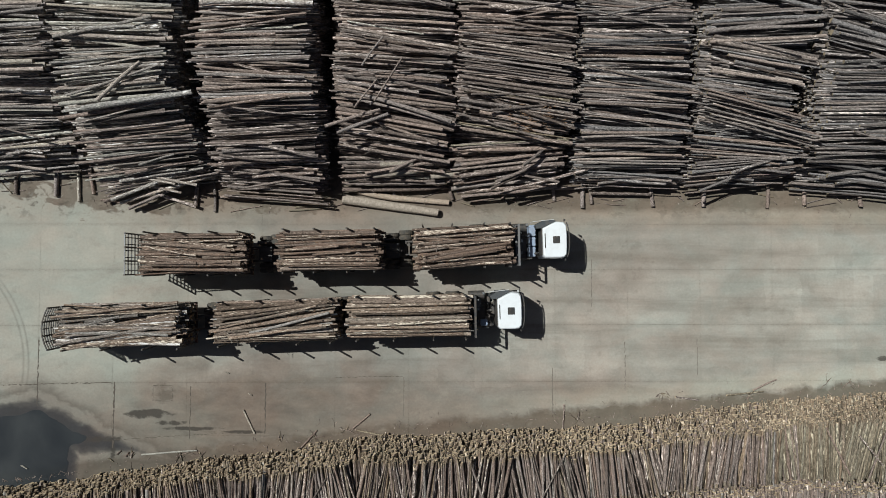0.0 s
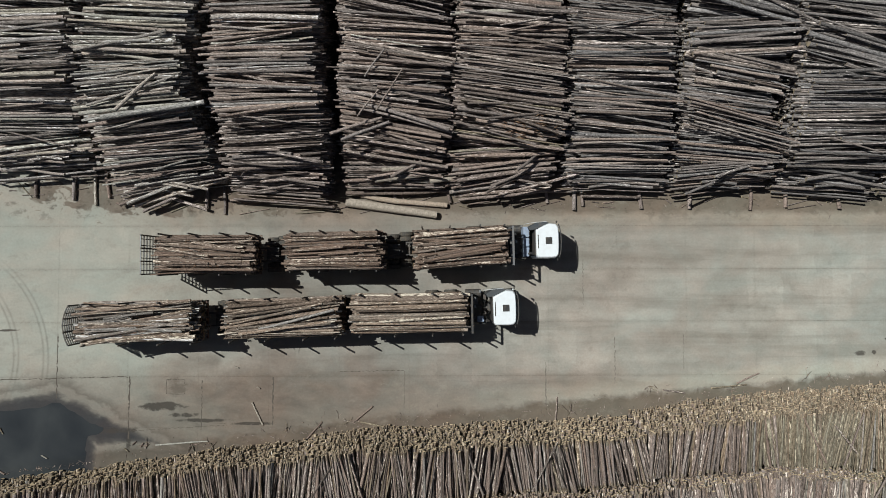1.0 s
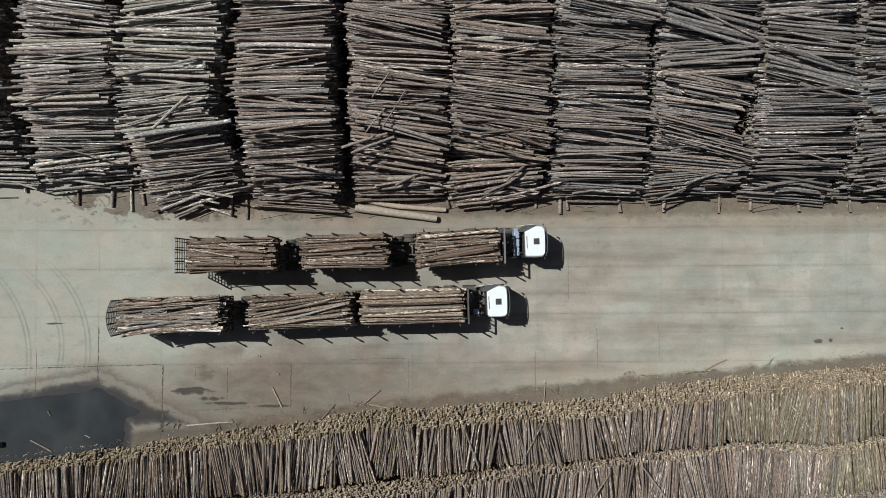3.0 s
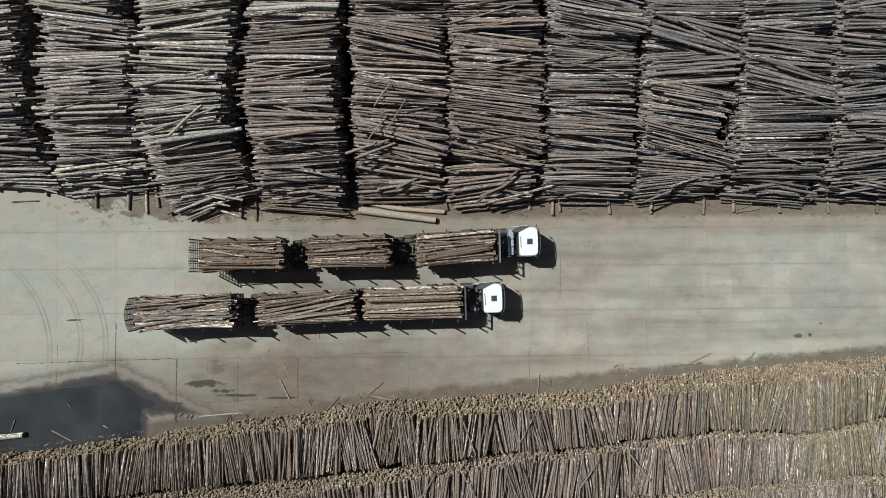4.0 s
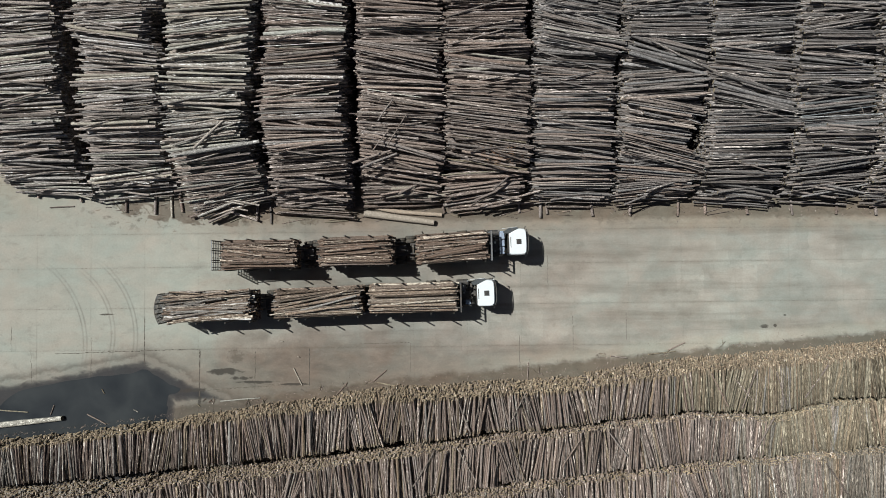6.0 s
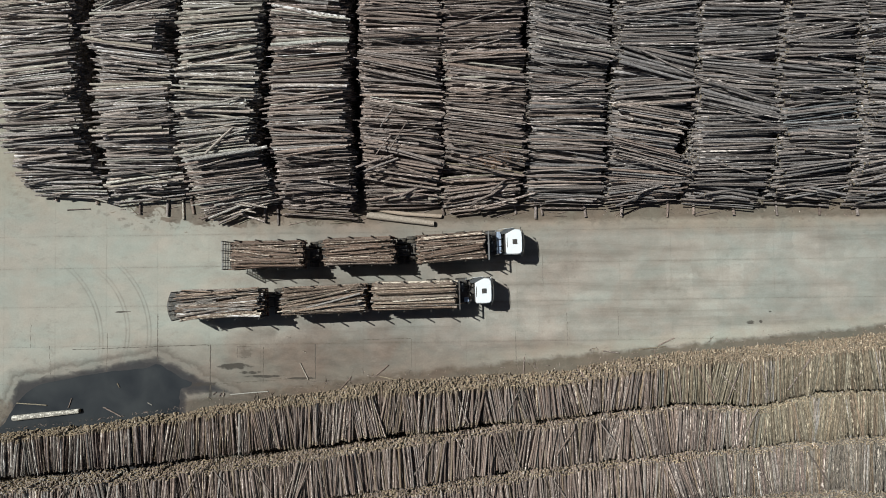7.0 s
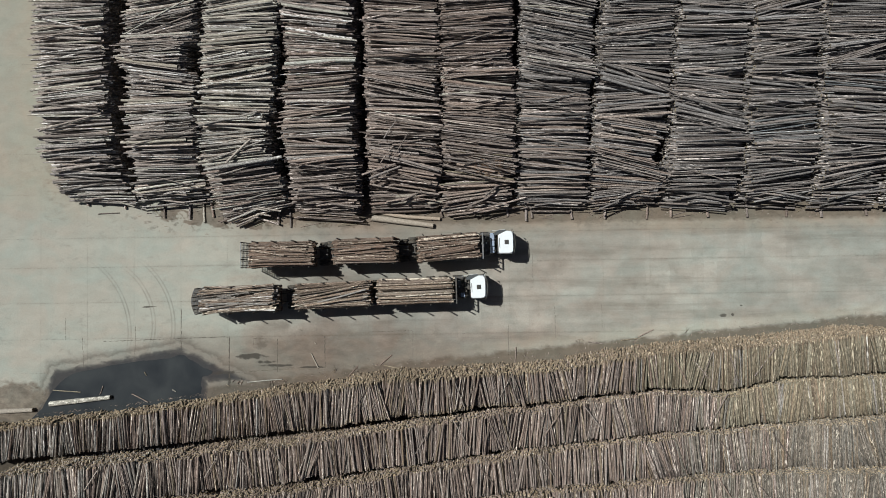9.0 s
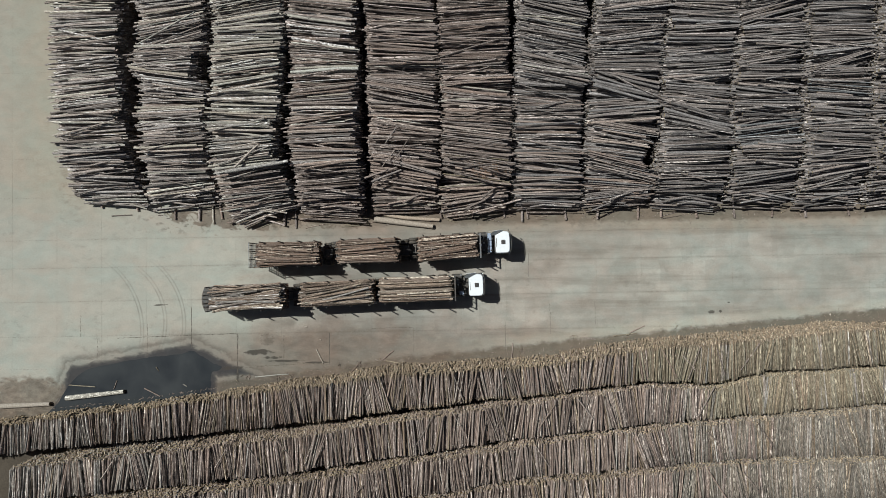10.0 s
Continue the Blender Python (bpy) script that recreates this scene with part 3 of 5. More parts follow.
# ---- the ground ----
FOOT = line([(-60, -18.2), (-50, -17.2), (-35, -15.75), (-20, -14.0), (-4, -12.1), (8, -11.6), (14, -11.1), (20, -10.05), (34, -9.0), (43, -8.0), (62, -8.8)])
bm = bmesh.new()
for v in ((-2500, -2500), (2500, -2500), (2500, 2500), (-2500, 2500)):
    bm.verts.new((*v, -0.006))
bm.faces.new(bm.verts)
tagged(new("ground", mesh_of("ground", bm, M_EARTH)), "bare brown earth of the yard, reaching the horizon", "ground", kind="structure")

# ---- the puddle ----
def sheet(name, ring, z, mat, wobble, label, category):
    """A flat patch with an uneven outline."""
    bm = bmesh.new()
    n, steps = len(ring), 9
    vs = []
    for i in range(n):
        p0, p1, p2, p3 = (Vector(ring[(i + k) % n]) for k in (-1, 0, 1, 2))
        for k in range(steps):
            u = k / steps
            q = 0.5 * ((2 * p1) + (p2 - p0) * u + (2 * p0 - 5 * p1 + 4 * p2 - p3) * u * u + (3 * p1 - p0 - 3 * p2 + p3) * u ** 3)
            w = wobble * (noise.noise(Vector((q.x * 0.9, q.y * 0.9, 3.1))) + 0.6 * noise.noise(Vector((q.x * 3.1, q.y * 3.1, 7.0))))
            vs.append(bm.verts.new((q.x + w, q.y + w * 0.8, z)))
    bm.faces.new(vs)
    bmesh.ops.triangulate(bm, faces=bm.faces)
    bmesh.ops.recalc_face_normals(bm, faces=bm.faces)
    return tagged(new(name, mesh_of(name, bm, mat)), label, category, kind="structure")


sheet("water", [(-43.4, -17.6), (-42.6, -15.6), (-41.2, -13.5), (-39.3, -12.1), (-36.0, -11.4), (-32.0, -10.8), (-29.0, -10.6), (-27.5, -10.15), (-26.3, -10.85), (-25.2, -11.55), (-24.2, -12.0), (-24.35, -12.4), (-25.15, -12.6), (-25.35, -13.3),
      (-25.4, -14.6), (-25.5, -16.0), (-34, -18.0)], 0.006, M_WATER, 0.13, "shallow puddle of dark muddy water on the concrete", "puddle")


# ---- long log stacks ----
def long_stack(x_front, x_mid, x_back, y_front, h_top, length, shade, seed, label, turns, notches=(), whites=(), h_front=0.9, ramp=6.0):
    """A ridge of logs lying along x, sloping down to the road at y_front. x_*: its middle line at the front, at y 15 and at y 27."""
    rnd = random.Random(seed)
    mid = line([(y_front, x_front), (15, x_mid), (27, x_back), (33, x_back + (x_back - x_mid) * 0.5)])
    y_end = 32.0
    slant = line(turns)
    base = empty("log_stack", pose(mid(12), 12, 0), label, "log stack", "long log stacks along the road")
    inv = base.matrix_basis.inverted()
    # clumps: strips of logs that were put down together, each with its own turn, height and shift
    clumps, y = [], y_front - 0.3
    while y < y_end:
        w = rnd.uniform(0.7, 2.2)
        clumps.append((y, y + w, radians(slant(y + w / 2)) * 1.1 + rnd.gauss(0, 0.045), rnd.uniform(-0.22, 0.22), rnd.uniform(-0.34, 0.34), rnd.uniform(0.68, 1.16)))
        y += w

    def top(y):
        t = min(1.0, max(0.0, (y - y_front) / ramp))
        return h_front + (h_top - h_front) * (1 - (1 - t) ** 1.7) + 0.22 * noise.noise(Vector((y * 0.5, seed * 3.7, 0)))

    core = []
    for c0, c1, turn, lift, shift, fat in clumps:
        y = c0
        while y < c1:
            r = rnd.choice((0.05, 0.06, 0.07, 0.08, 0.09, 0.10, 0.14)) * fat
            y += r
            h = max(0.35, top(y) + lift)
            cut = 0.0
            for n0, n1, depth in notches:
                if n0 < y < n1:
                    cut = depth * rnd.uniform(0.8, 1.1)
            kind = shade
            for n0, n1, odds, other in whites:
                if n0 < y < n1 and rnd.random() < odds:
                    kind = other
            # the top logs, then one layer that shows in the gaps between them
            for lay, odds in ((0, 0.60), (1, 0.40)):
                z = h - r + rnd.uniform(-0.14, 0.20) - lay * rnd.uniform(0.34, 0.66)
                if z < 0.3 or rnd.random() > odds:
                    continue
                ln = length * rnd.uniform(0.89, 1.03) - abs(cut)
                x = mid(y) + shift - cut / 2 + rnd.uniform(-0.3, 0.3)
                if rnd.random() < 0.10:
                    ln *= rnd.uniform(0.4, 0.8)
                    x += rnd.uniform(-1.2, 1.2)
                stray = 0.12 if rnd.random() < 0.10 else 0.026
                part("log", rnd.choice(LOGS[kind]), None, base, at=inv @ log_pose(x, y + rnd.uniform(-0.03, 0.03), z, ln if rnd.random() < 0.5 else -ln, r, turn + rnd.gauss(0, stray), rnd.gauss(0, 0.008), rnd.choice((0, 3.14)) + rnd.uniform(-0.5, 0.5)))
            z = h - r - 1.15
            while z > 0.28:
                core.append((mid(y) + shift * 0.5 - cut / 2 + rnd.uniform(-0.35, 0.35) - base.location.x, y + rnd.uniform(-0.05, 0.05) - base.location.y, z, length * rnd.uniform(0.9, 1.02) - abs(cut), r * 1.05, turn * 0.5))
                z -= 2.0 * r
            y += r * rnd.uniform(0.95, 1.3)
    packed("log_bulk", core, M_PACK[shade], M_PACK_END, base, "lower layers of the stack, log ends in shade", 5)

    def cross(x, y, z, ln, r, yaw, pitch=0.0):
        part("log", rnd.choice(LOGS[shade]), None, base, at=inv @ log_pose(x, y, z, ln, r, yaw, pitch, rnd.uniform(0, 6)))

    # logs that slid and lie crosswise on the top
    for k in range(12):
        y = rnd.uniform(y_front + 0.8, 29)
        cross(mid(y) + rnd.uniform(-1.2, 1.2), y, top(y) + 0.2, rnd.uniform(2.4, 6.4), rnd.uniform(0.05, 0.10), radians(slant(y)) + rnd.uniform(-0.24, 0.24))
    for k in range(34):
        y = y_front + 0.5 + (rnd.random() ** 1.4) * 22
        part("branch", rnd.choice(TWIGS), None, base, at=inv @ log_pose(mid(y) + rnd.uniform(-3.2, 3.2), y, top(y) + 0.16, rnd.uniform(0.25, 1.0), rnd.uniform(0.010, 0.020), rnd.gauss(0, 0.6), 0, rnd.uniform(0, 6)))
    # fallen logs on the slope at the road
    for k in range(6):
        y = y_front + rnd.uniform(0.2, 1.3)
        cross(mid(y) + rnd.uniform(-1.2, 1.2), y, top(y) + 0.12, rnd.uniform(3.4, 6.5), rnd.uniform(0.07, 0.12), rnd.uniform(-0.2, 0.2))
    return base, top, cross


OLD = "tall stack of weathered grey-brown logs beside the road"
TURNS = [  # how the logs slant along each stack: y, degrees
    [(4, 2), (9, 0), (14, 3), (20, 2), (26, -2)],
    [(7, 2), (10, -2), (15, 3), (18.5, -8), (21, 2), (24, 11), (27, 0)],
    [(4, 15), (6, 8), (10, 9), (13, 2), (17, 2), (20.5, 11), (23, 1), (26, 13)],
    [(5, 0), (8, 3), (11, 0), (15, 0), (18, 5), (21, -4), (26, -6)],
    [(5, 0), (7.5, -5), (9.5, -11), (11, -1), (14, -4), (17, -8), (20, 0), (26, -3)],
    [(5, 11), (6.5, 3), (9, -9), (12, 0), (16, -4), (20, 3), (26, 0)],
    [(5, -5), (6.5, 3), (9, -3), (12, -8), (14.5, 3), (18, -10), (22, -13), (27, -9)],
    [(5, 12), (6.2, 8), (7.5, -4), (10, -10), (13, -8), (16, 8), (18, -16), (20, 2), (23, 8), (27, 0)],
    [(5, -5), (8, -4), (12, -2), (15, -8), (19, 2), (23, 0), (27, -3)],
    [(5, 0), (8, 5), (11, 3), (14, 6), (17, -6), (20, 8), (23, 0), (26, 12)],
    [(6, 4), (10, 8), (13, -4), (17, -8), (20, 9), (23, -3), (27, 0)],
    [(5, 3), (12, -5), (20, 4), (27, 0)],
]
STACKS = [
    # x front, x at 15, x at 27, y front, height, length, shade, words
    (-35.5, -35.9, -36.5, 6.7, 6.00, 7.3, "grey", "end stack of grey weathered logs at the open yard"),
    (-27.5, -27.1, -27.5, 6.3, 6.24, 7.75, "grey", "tall stack of grey logs with a ragged front"),
    (-18.7, -19.3, -18.9, 4.9, 6.24, 7.6, "pale", "tall stack of logs with pale peeled bark streaks"),
    (-11.1, -11.05, -10.9, 4.5, 6.00, 7.45, "warm", "tall stack of straight grey-brown logs"),
    (-2.6, -2.6, -2.8, 5.1, 5.76, 7.65, "warm", "tall stack of brownish logs with loose crossed poles on top"),
    (4.9, 5.0, 4.8, 4.95, 5.52, 7.3, "warm", "tall stack of brown logs, slid at the road end"),
    (12.8, 12.7, 13.5, 5.1, 5.28, 7.3, "slate", OLD),
    (20.4, 20.6, 21.9, 5.0, 5.04, 7.5, "slate", "stack of dark grey logs with a hollow in its side"),
    (28.4, 28.4, 29.7, 5.0, 5.04, 7.5, "slate", OLD),
    (36.2, 35.8, 37.2, 4.95, 5.04, 7.2, "slate", OLD),
    (43.9, 43.4, 44.5, 4.9, 5.04, 6.9, "slate", OLD),
    (51.6, 51.2, 52.4, 4.9, 5.04, 7.2, "slate", OLD),
]
NOTCHES = {1: [(8.5, 19.2, -0.7), (19.2, 22.0, 1.1), (22, 33, -0.5)], 2: [(8.5, 14.5, 0.8), (14.5, 33, 0.2)], 3: [(4, 12, -0.35), (12, 33, 0.25)], 4: [(8, 33, 0.2)], 6: [(9.0, 10.5, 0.5)], 7: [(9.3, 12.2, 1.3), (12.2, 13.2, 0.6)], 9: [(16, 17.5, 0.5)]}
WHITES = {0: [(7, 9, 0.2, "white"), (12, 33, 0.27, "white")], 1: [(19, 27, 0.32, "white"), (5, 9, 0.16, "white"), (9, 19, 0.14, "white")], 2: [(4, 9.4, 0.35, "umber"), (4, 9.4, 0.8, "warm"), (9.4, 33, 0.1, "warm"), (13, 28, 0.6, "white"), (9.4, 13, 0.36, "white"), (4, 9, 0.06, "white")], 3: [(4, 15, 0.4, "tan"), (4, 9, 0.1, "umber"), (9, 33, 0.4, "grey"), (14, 28, 0.08, "white")], 4: [(4, 15, 0.45, "tan"), (4, 9, 0.1, "umber"), (5, 7, 0.12, "white"), (14, 26, 0.06, "white")], 5: [(4, 16, 0.45, "tan"), (4, 9, 0.1, "umber"), (7, 10, 0.05, "white"), (16, 24, 0.08, "white"), (7.5, 10.5, 0.25, "fresh")], 6: [(4, 17, 0.40, "warm"), (4, 15, 0.35, "tan"), (16, 30, 0.1, "white")], 9: [(11.4, 13.8, 0.75, "blue")], 10: [(14, 18, 0.3, "blue")], 7: [(4, 16, 0.3, "warm"), (4, 14, 0.3, "tan")]}  # stretches with other logs among them: from y, to y, share, kind
BUILT = [long_stack(a, b, c, yf, h, ln, sh, 100 + i, words, TURNS[i], NOTCHES.get(i, ()), WHITES.get(i, ())) for i, (a, b, c, yf, h, ln, sh, words) in enumerate(STACKS)]


# ---- short log stacks ----
ROW_BACK = [
    FOOT,
    line([(-62, -22.0), (-46, -20.4), (-30, -19.0), (-15, -17.6), (0, -15.85), (10, -14.9), (22, -13.6), (30, -13.9), (35, -12.6), (47, -12.2), (62, -12.6)]),
    line([(-62, -27.2), (-36, -24.5), (-20, -23.0), (-4, -20.9), (9, -19.3), (20, -18.2), (31, -17.3), (47, -16.2), (62, -16.6)]),
    line([(-62, -32.0), (-20, -27.4), (1, -24.7), (8, -23.4), (20, -22.65), (31, -21.7), (47, -21.5), (62, -21.8)]),
    line([(-62, -36.5), (-20, -31.9), (1, -29.2), (20, -27.0), (31, -26.2), (47, -25.9), (62, -26.2)]),
]
ROW_GAP = [line([(-60, 0.35), (60, 0.45)]), line([(-60, 1.2), (-30, 1.35), (-12, 1.15), (8, 0.75), (30, 0.6), (60, 0.5)]), line([(-60, 1.1), (-8, 1.15), (0, 0.95), (20, 0.7), (60, 0.55)]), line([(-60, 0.9), (0, 0.75), (60, 0.5)])]
ROW_TOP = [line([(-60, 3.6), (-25, 3.7), (0, 4.5), (25, 4.8), (60, 4.8)])] + [line([(-60, 4.3), (-10, 4.7), (20, 4.9), (60, 4.9)])] * 3
ROW_START = [-60.0, -45.0, -46.0, -46.0]


def short_stack(k, seed):
    rnd = random.Random(seed)
    label = ("front stack of short pale logs with cut ends to the road", "second stack of short logs behind a narrow dark gap",
             "third stack of short grey-brown logs", "rear stack of short grey-brown logs")[k]
    base = empty("log_stack", pose(0, -14 - 4.5 * k, 0), label, "log stack", "short log stacks by the yard")
    inv = base.matrix_basis.inverted()
    by = base.location.y
    core = {"pole": [], "dun": [], "fresh": [], "tip": [], "ash": []}
    x, turn, left, lift, inset = ROW_START[k], 0.0, 0, 0.0, 0.0
    while x < 61:
        if left <= 0:
            left = rnd.uniform(0.6, 2.2)
            turn, lift, inset = max(-0.34, min(0.34, rnd.gauss(0.0, 0.13))), rnd.uniform(-0.2, 0.2), rnd.uniform(-0.2, 0.2)
        r = rnd.choice((0.036, 0.045, 0.054, 0.063, 0.075, 0.10)) * (1.0 if x > -22 else 1.25)
        x += r
        left -= 2 * r
        front = ROW_BACK[k](x) - ROW_GAP[k](x)
        back = ROW_BACK[k + 1](x)
        ln0 = front - back
        h = ROW_TOP[k](x) + lift + 0.15 * noise.noise(Vector((x * 0.3, k * 9.0, 1)))
        z, lay = h - r, 0
        # yellower logs to the right; fresh and dun tones also paint in pale haze
        fresh = rnd.random() < (x - (21.5, 29.0, 64.0, 70.0)[k]) / 4 + 0.5
        shade = "fresh" if fresh else "pole"
        if not fresh and rnd.random() < (x - 22) / 14:
            shade = "dun"
        if rnd.random() < 0.09:
            shade = "tip"
        if rnd.random() < 0.03 + 0.7 * min(1.0, max(0.0, (-24 - x) / 14)) + (0.03 if x > 24 else 0.0):
            shade = "ash"
        while z > 0.05:
            lean = 0.0 if k else 0.42 * (1 - z / h) * min(1.0, max(0.0, (x + 32) / 26))
            ln = ln0 * rnd.uniform(0.96, 1.03)
            yc = front + lean * 0.5 - ln0 / 2 + inset * 0.6 + rnd.gauss(0, 0.08)
            if lay < 2 and -9 < x < 12 and k < 2 or lay < 1 and -16 < x < 20:
                if lay or rnd.random() < 0.58:
                    part("log", rnd.choice((LOGS if k else TIPPED)[shade]), None, base, at=inv @ log_pose(x, yc, z + (rnd.uniform(0.0, 0.17) if lay == 0 else rnd.uniform(-0.12, 0.05)), ln if rnd.random() < 0.5 else -ln, r, math.pi / 2 + turn + rnd.gauss(0, 0.06), rnd.gauss(0, 0.02), rnd.choice((0, 3.14)) + rnd.uniform(-0.5, 0.5)))
            elif lay or rnd.random() < 0.58:
                core[shade].append((x + rnd.uniform(-0.06, 0.06), yc - by, z + (rnd.uniform(0.0, 0.17) if lay == 0 else rnd.uniform(-0.12, 0.05)), ln + lean, r * 1.03, math.pi / 2 + turn * (1 if lay < 3 else 0.3) + rnd.gauss(0, 0.045 if lay < 3 else 0.06)))
            z -= 2.2 * r if lay < 3 else max(2.5 * r, 0.22)
            lay += 1
        x += r * (rnd.uniform(1.0, 1.5) if x < 18 else rnd.uniform(1.0, 1.6))
    for shade, rows in core.items():
        if rows:
            packed("log_bulk", rows, M_PACK[shade], M_PACK_END_POLE, base, "lower layers of short logs with pale cut ends", 6, None if k else M_PACK["tip"])
    for j in range(9 if k < 3 else 5):
        x = rnd.uniform(-40, 45)
        y = (ROW_BACK[k](x) + ROW_BACK[k + 1](x)) / 2
        part("log", rnd.choice(LOGS["pole"]), None, base, at=inv @ log_pose(x, y, ROW_TOP[k](x) + 0.2, rnd.uniform(2.2, 3.8), rnd.uniform(0.04, 0.07), math.pi / 2 + rnd.choice((-1, 1)) * rnd.uniform(0.25, 0.75), 0, 0))
    return base


for k in range(4):
    short_stack(k, 500 + k)


# ---- trucks ----
def wheel(parent, x, y, z=0.5, r=0.5, w=0.28, name="wheel"):
    bm = bmesh.new()
    m = Matrix.Translation((0, 0, 0)) @ Euler((math.pi / 2, 0, 0)).to_matrix().to_4x4()
    bmesh.ops.create_cone(bm, cap_ends=True, segments=20, radius1=r, radius2=r, depth=w, matrix=m)
    es = [e for e in bm.edges if len(e.link_faces) == 2 and any(len(f.verts) > 4 for f in e.link_faces)]
    bmesh.ops.bevel(bm, geom=es, offset=0.05, segments=2, affect="EDGES")
    tyre = part(name, bm, M_TYRE, parent, "dusty black tyre", at=pose(x, y, z))
    s = 1 if y > 0 else -1
    bm = make(rod, (0, s * (w / 2 - 0.03), 0), (0, s * (w / 2 + 0.015), 0), r * 0.56, r * 0.5, 16)
    part("rim", bm, M_RIM, tyre, "dull steel rim")
    return tyre


def tractor(m, label, tanks):
    """Cab-over tractor; origin on the ground under the middle of the cab roof, x forwards."""
    t = empty("truck_tractor", m, label, "truck", "tractors of the log trucks")
    # cab body, tapering in at the back corners
    bm = bmesh.new()
    sec = [(-0.80, -1.02), (-0.70, -1.18), (0.25, -1.22), (0.58, -1.19), (0.75, -1.02), (0.79, -0.5), (0.80, 0.5), (0.75, 1.02), (0.58, 1.19), (0.10, 1.22), (-0.22, 1.08), (-0.80, 0.78)]
    levels = [(0.75, 1.0, 0.14), (1.5, 1.0, 0.12), (1.75, 1.0, 0.10), (2.45, 0.99, 0.02), (2.70, 0.975, 0.0), (2.79, 0.95, 0.0), (2.84, 0.89, 0.0)]
    rings = [[bm.verts.new((px * s + (dx if px > 0.5 else 0), py * s, z)) for px, py in sec] for z, s, dx in levels]
    for a, b in zip(rings, rings[1:]):
        for k in range(len(sec)):
            k2 = (k + 1) % len(sec)
            bm.faces.new((a[k], a[k2], b[k2], b[k])).smooth = True
    bm.faces.new(rings[-1])
    bm.faces.new(list(reversed(rings[0])))
    bmesh.ops.recalc_face_normals(bm, faces=bm.faces)
    cab = part("cab", bm, M_WHITE, t, "white painted cab with rounded roof")
    cab.location.z, cab.scale.z = -0.15, 1.2
    bm = make(box, -0.24, 0.20, -0.23, 0.23, 2.835, 2.885, 0.02)
    part("roof_hatch", bm, M_BLACK, cab, "square black roof hatch", at=pose(0.08, 0.0, 0))
    part("roof_slot", make(box, -0.70, -0.635, -0.52, 0.42, 2.80, 2.852, 0.008), M_BLACK, cab, "black slot at the back of the roof")
    bm = bmesh.new()
    for k in range(2):
        vs = [bm.verts.new((x + 0.014 * (1 - k), y, z)) for x, y, z in ((0.835, -0.90, 1.62), (0.835, 0.90, 1.62), (0.765, 0.86, 2.45), (0.765, -0.86, 2.45))]
        bm.faces.new(vs)
    bmesh.ops.bridge_loops(bm, edges=[e for e in bm.edges])
    bmesh.ops.recalc_face_normals(bm, faces=bm.faces)
    part("windscreen", bm, M_GLASS, cab, "dark windscreen")
    for s in (-1, 1):
        part("side_window", make(box, -0.30, 0.45, s * 1.185 - 0.012, s * 1.185 + 0.012, 1.75, 2.35, 0.008), M_GLASS, cab, "dark side window")
    part("back_wall", make(box, -0.835, -0.79, -0.98, 0.84, 0.80, 2.62, 0.01), M_STEEL, cab, "dark back wall of the cab")
    # sun visor: a bowed strip standing off the roof edge
    bm = bmesh.new()
    pts = [(0.74 + 0.22 - 0.16 * abs(y) ** 3, y * 1.14) for y in (-1, -0.75, -0.5, -0.25, 0, 0.25, 0.5, 0.75, 1)]
    rings = [[bm.verts.new((x + dx, y, 2.62 + dz)) for dx, dz in ((-0.03, -0.03), (0.03, -0.03), (0.03, 0.03), (-0.03, 0.03))] for x, y in pts]
    for ra, rb in zip(rings, rings[1:]):
        for k in range(4):
            bm.faces.new((ra[k], ra[(k + 1) % 4], rb[(k + 1) % 4], rb[k]))
    bm.faces.new(rings[0])
    bm.faces.new(rings[-1])
    bmesh.ops.recalc_face_normals(bm, faces=bm.faces)
    part("sun_visor", bm, M_STEEL, cab, "dark outside sun visor on stays")
    for y in (-0.9, -0.3, 0.3, 0.9):
        bm = make(bar, (0.60, y, 2.62), (0.95 - 0.16 * abs(y / 1.14) ** 3, y, 2.62), 0.03, 0.03)
        part("visor_stay", bm, M_GREYP, cab)
    part("bumper", make(box, 0.74, 0.96, -1.22, 1.22, 0.38, 0.78, 0.06), M_WHITE, t, "white front bumper")
    part("grille", make(box, 0.82, 0.885, -0.7, 0.7, 0.85, 1.45, 0.015), M_BLACK, cab, "black radiator grille")
    for s in (-1, 1):
        part("headlight", make(box, 0.94, 0.985, s * 0.92 - 0.18, s * 0.92 + 0.18, 0.50, 0.68, 0.02), M_ALU, t, "headlight in the bumper")
        bm = bmesh.new()
        bar(bm, (0.62, s * 1.12, 2.60), (0.72, s * 1.31, 2.58), 0.03, 0.03)
        box(bm, 0.69, 0.75, s * 1.31 - 0.06, s * 1.31 + 0.06, 2.30, 2.60, 0.02)
        part("mirror", bm, M_BLACK, cab, "black wing mirror on an arm")
        for y in (0.55, 0.95):
            part("marker_lamp", make(box, 0.58, 0.66, s * y - 0.05, s * y + 0.05, 2.77, 2.835, 0.015), M_ALU, cab, "small roof marker lamp")
    # dark side fairing behind the cab
    bm = bmesh.new()
    for z in (1.0, 2.98):
        bm.faces.new([bm.verts.new((x, y, z)) for x, y in ((-1.25, 0.98), (-0.75, 1.27), (-0.05, 1.32), (0.18, 1.235), (-0.20, 1.10), (-0.81, 0.79), (-1.15, 0.78))])
    bmesh.ops.bridge_loops(bm, edges=[e for e in bm.edges])
    bmesh.ops.recalc_face_normals(bm, faces=bm.faces)
    part("side_fairing", bm, M_FAIRING, t, "dark side fairing behind the cab")
    bm = bmesh.new()
    bar(bm, (-1.35, 1.24, 2.80), (0.02, 1.35, 2.80), 0.035, 0.05)
    bar(bm, (-1.35, 1.24, 1.2), (-1.35, 1.24, 2.80), 0.035, 0.035)
    part("grab_rail", bm, M_ALU, t, "light metal rail along the fairing")
